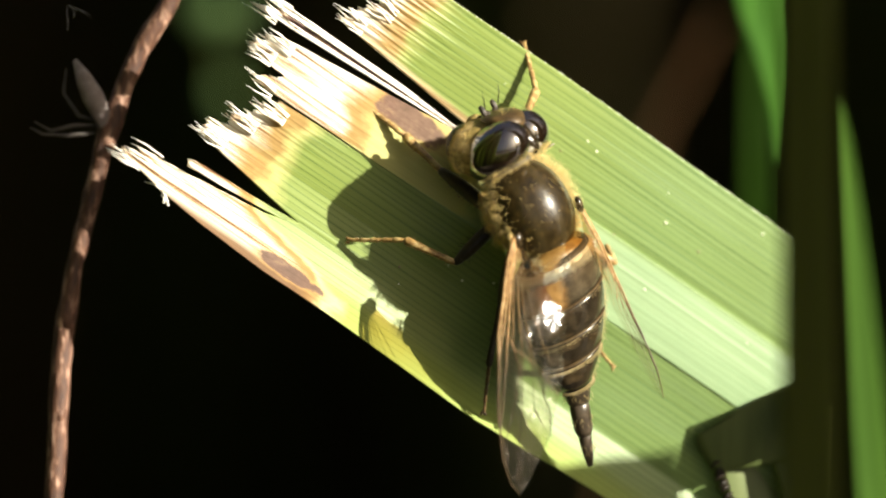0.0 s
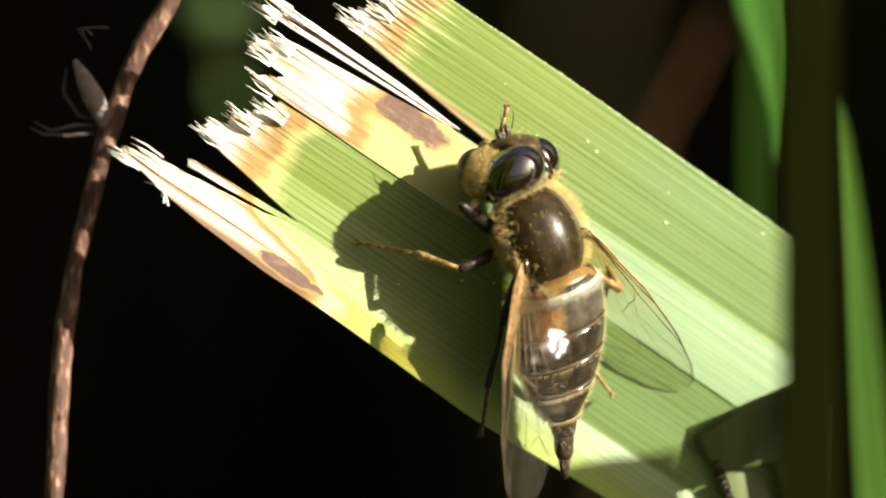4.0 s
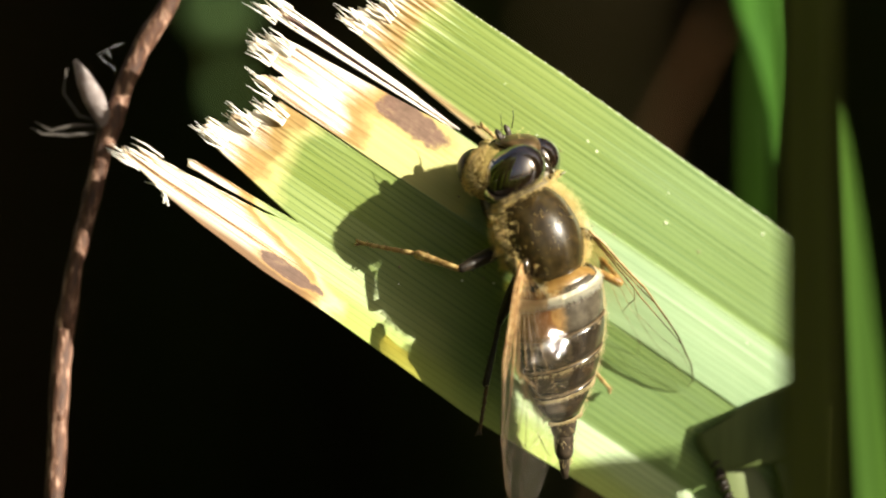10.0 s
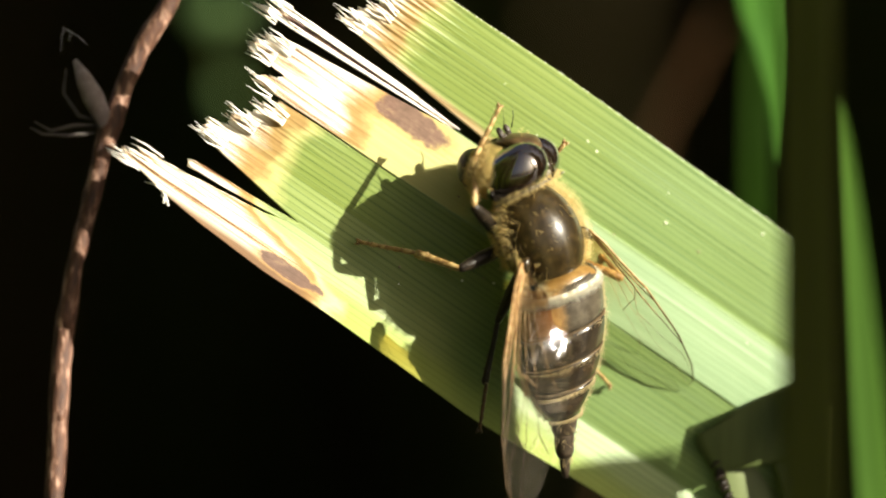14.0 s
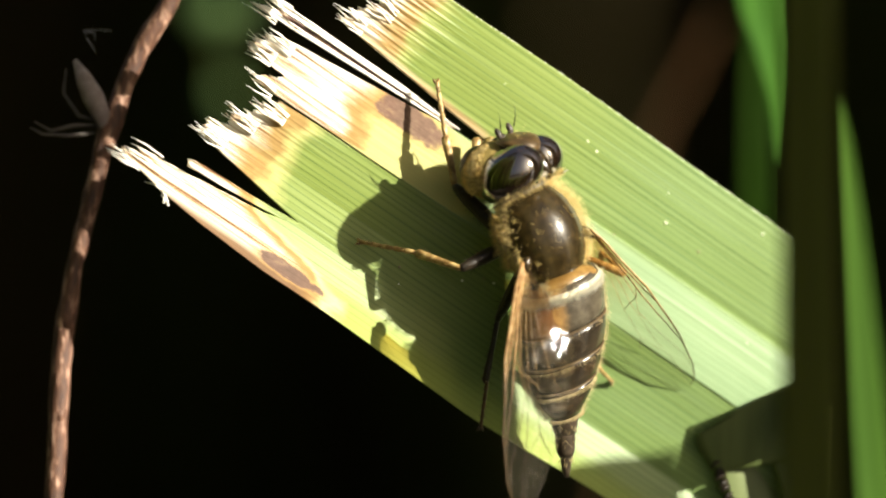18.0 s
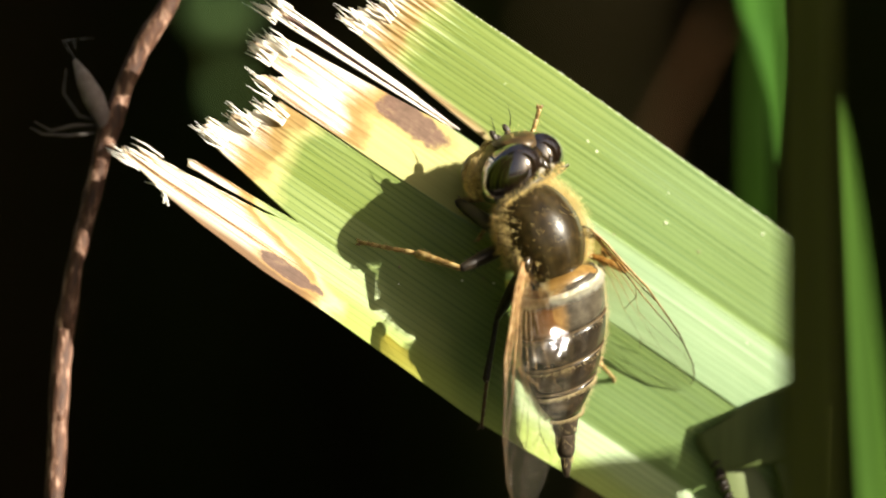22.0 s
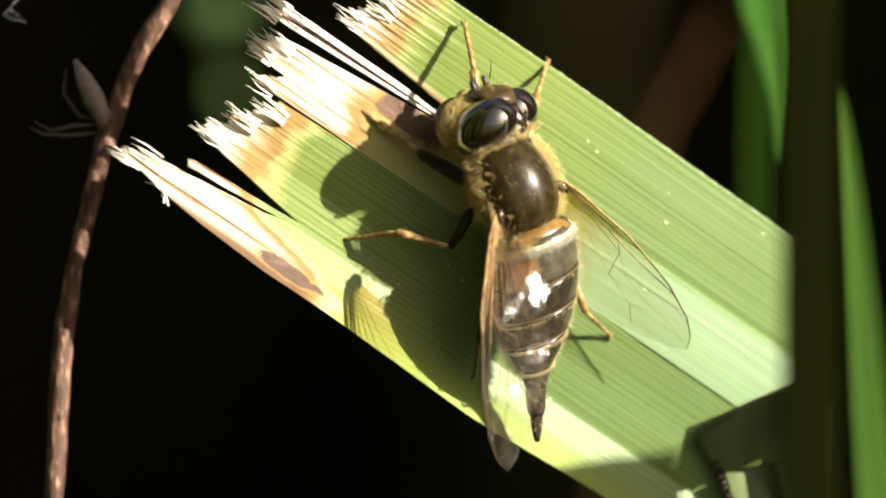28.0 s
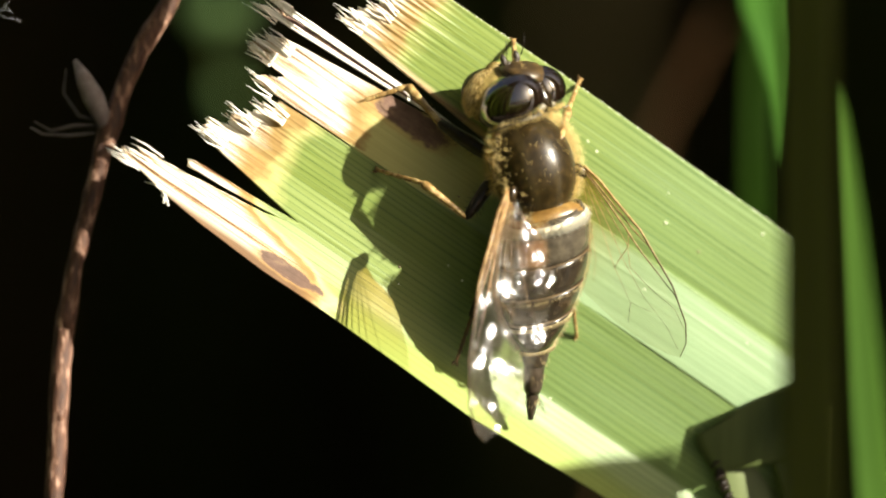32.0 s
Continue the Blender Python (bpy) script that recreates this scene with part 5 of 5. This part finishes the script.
def motions():
    walk(fly, [(r[0], fly_at(r[0])) for r in FLY])
    walk(named("head"), [(t, local(3, 118, 18, nod, roll + 8 - fly_roll(t), 2)) for t, roll, nod in ROLL])
    walk(named("abdomen"), [(0, local(0, -86, 2, 21, 0, -9)), (0.8, local(0, -86, 2, 21, 0, -15)), (25.5, local(0, -86, 2, 21, 0, -15)), (32, local(0, -86, 2, 21, 0, -14))])
    for ob, share in zip([o for o in named("abdomen").children if o.name.startswith("egg_tube")][1:], (0.5, 1.0)):
        walk(ob, [(t, local(0, e * share, 0)) for t, e in ((0, -19), (0.4, -19), (0.8, 19), (25.5, 19), (27.5, 0), (32, 0))])
    wing_rows(wing_left, (-80, -40, 52), [(0, (-56, -415, 20), (0.62, 0.02, 0.78)), (0.8, (-64, -412, 20), (0.62, 0.02, 0.78)), (25.5, (-64, -412, 20), (0.62, 0.02, 0.78)), (27.5, (-52, -428, 20), (0.6, 0.1, 0.78)), (28, (-48, -436, 20), (0.58, 0.1, 0.8)),
                                          (28.5, (-50, -436, 30), (0.54, 0.14, 0.82)), (28.7, (-50, -420, 50), (0.50, 0.2, 0.84)), (29.0, (-86, -405, 60), (0.50, 0.22, 0.84)), (30, (-100, -400, 60), (0.50, 0.22, 0.84)), (32, (-100, -400, 60), (0.50, 0.22, 0.84))])
    wing_rows(wing_right, (78, -36, 22), [(0, (100, -300, -60), (0.9, 0.35, 0.25)), (0.4, (100, -300, -60), (0.9, 0.35, 0.25)), (0.6, (260, -150, -110), (0.1, -0.5, 0.86)), (0.8, (228, -233, -165), (-0.28, -0.76, 0.57)), (25.5, (228, -233, -165), (-0.28, -0.76, 0.57)),
                                          (27.5, (250, -240, -115), (-0.2, -0.65, 0.7)), (28, (256, -243, -100), (-0.1, -0.5, 0.85)), (29, (252, -262, -70), (-0.1, -0.5, 0.85)), (30, (245, -265, -60), (-0.05, -0.4, 0.9)), (32, (215, -295, -50), (-0.05, -0.4, 0.9))])
    # sway of the added blade moves its shade on and off the husk
    base = arch_shade_blade.matrix_world.copy()
    sway = [(0, 0), (3.5, 0.05), (5.5, -0.55), (9.3, -0.7), (10.2, -0.15), (11.2, -0.3), (12.5, 0), (20, 0.05), (25.5, 0.1), (32, 0.25)]
    walk(arch_shade_blade, [(t, base @ pose(0, 0, 0, 0, 0, -a)) for t, a in sway])
    for ob, rows in ((tip_blade, [(0, 0, 0), (5.5, -3, -2), (9, -6, -3), (9.8, -2, 0), (16.5, 2, 0), (25.5, 4, 2), (32, 7, 2)]),
                     (side_blade, [(0, 0, -8), (6, 0, -20), (9, 0, -34), (10.5, 0, -12), (13, 0, -8), (19, 0, -6), (25.5, 0, 4), (28, 0, 14), (32, -2, 18)])):
        base = ob.matrix_world.copy()
        walk(ob, [(t, base @ pose(x * UNIT, y * UNIT, 0)) for t, x, y in rows])
    walk(silk, [(t, VIEW @ pose(*spot(x, y, -100), 0, 0, r)) for t, x, y, r in ((0, 140, 28, 0), (3.0, 150, 40, 20), (5.5, 200, 84, 40), (6.5, 205, 88, 45), (9.0, 195, 100, 50), (11, 205, 85, 45), (12.2, 195, 70, 30),
                (13.0, 145, 42, 0), (14.5, 130, 80, -10), (17, 140, 40, 0), (19, 205, 85, 45), (21, 180, 70, 20), (24, 60, 100, 60), (28, 30, 15, 70), (30, 25, 20, 70), (32, 20, 12, 70))])
    leg_rows("lf", RUB)
    leg_rows("rf", OTHER)
    lm = ((803, 480, 122), (728, 446, 60), (632, 428, 40))
    leg_rows("lm", [(0, (812, 460, 70), (738, 435, 70), (622, 425, 40)), (0.8, *lm), (25.5, *lm), (27.5, (795, 425, 70), (735, 412, 70), (640, 420, 40)), (28.0, (800, 432, 70), (725, 418, 70), (640, 420, 40)),
                    (28.4, (812, 405, 70), (720, 440, 80), (600, 470, 50)), (28.6, (815, 405, 70), (720, 440, 80), (590, 470, 50)), (29.0, (741, 363, 80), (640, 318, 90), (547, 307, 50)), (29.5, (750, 362, 80), (645, 318, 90), (552, 305, 50)),
                    (30.0, (777, 361, 80), (680, 312, 90), (582, 302, 45)), (31.0, (808, 362, 80), (705, 312, 90), (615, 300, 40)), (32.0, (842, 362, 80), (742, 320, 90), (665, 300, 30))])
    lh = ((880, 560, 20), (864, 655, 40), (852, 770, 0))
    leg_rows("lh", [(0, *lh), (25.5, *lh), (28.5, (850, 500, 30), (840, 560, 60), (825, 660, 10)), (30, (845, 500, 20), (818, 605, 40), (780, 708, 0)), (32, (850, 500, 20), (822, 605, 40), (782, 712, 0))])
    rm = ((1015, 430, -30), (1060, 450, -40), (1076, 440, -62))
    leg_rows("rm", [(0, *rm), (25.5, *rm), (27.5, (1015, 290, 30), (1075, 240, -20), (1140, 195, -60)), (28.0, (938, 228, 110), (950, 168, 40), (970, 106, -40)), (28.5, (936, 220, 110), (948, 162, 40), (966, 104, -40)),
                    (29.0, (975, 245, 100), (1000, 190, 40), (1035, 150, -40)), (30.0, (1000, 252, 110), (1028, 205, 40), (1054, 172, -40)), (31.0, (1004, 248, 110), (1032, 200, 40), (1060, 165, -40)), (32.0, (990, 248, 110), (1004, 198, 40), (1025, 145, -40))])
    rh = ((1040, 560, 40), (1060, 620, 0), (1084, 655, -60))
    leg_rows("rh", [(0, (1040, 590, 40), (1060, 640, 0), (1090, 655, -60)), (25.5, *rh), (28, (1030, 510, 40), (1040, 560, 0), (1078, 592, -60)), (30, (1010, 500, 40), (1020, 545, 0), (1040, 580, -60)), (32, (1010, 500, 40), (1015, 545, 0), (1020, 590, -55))])


def fly_roll(t):
    return between(FLY, t)[5]


motions()
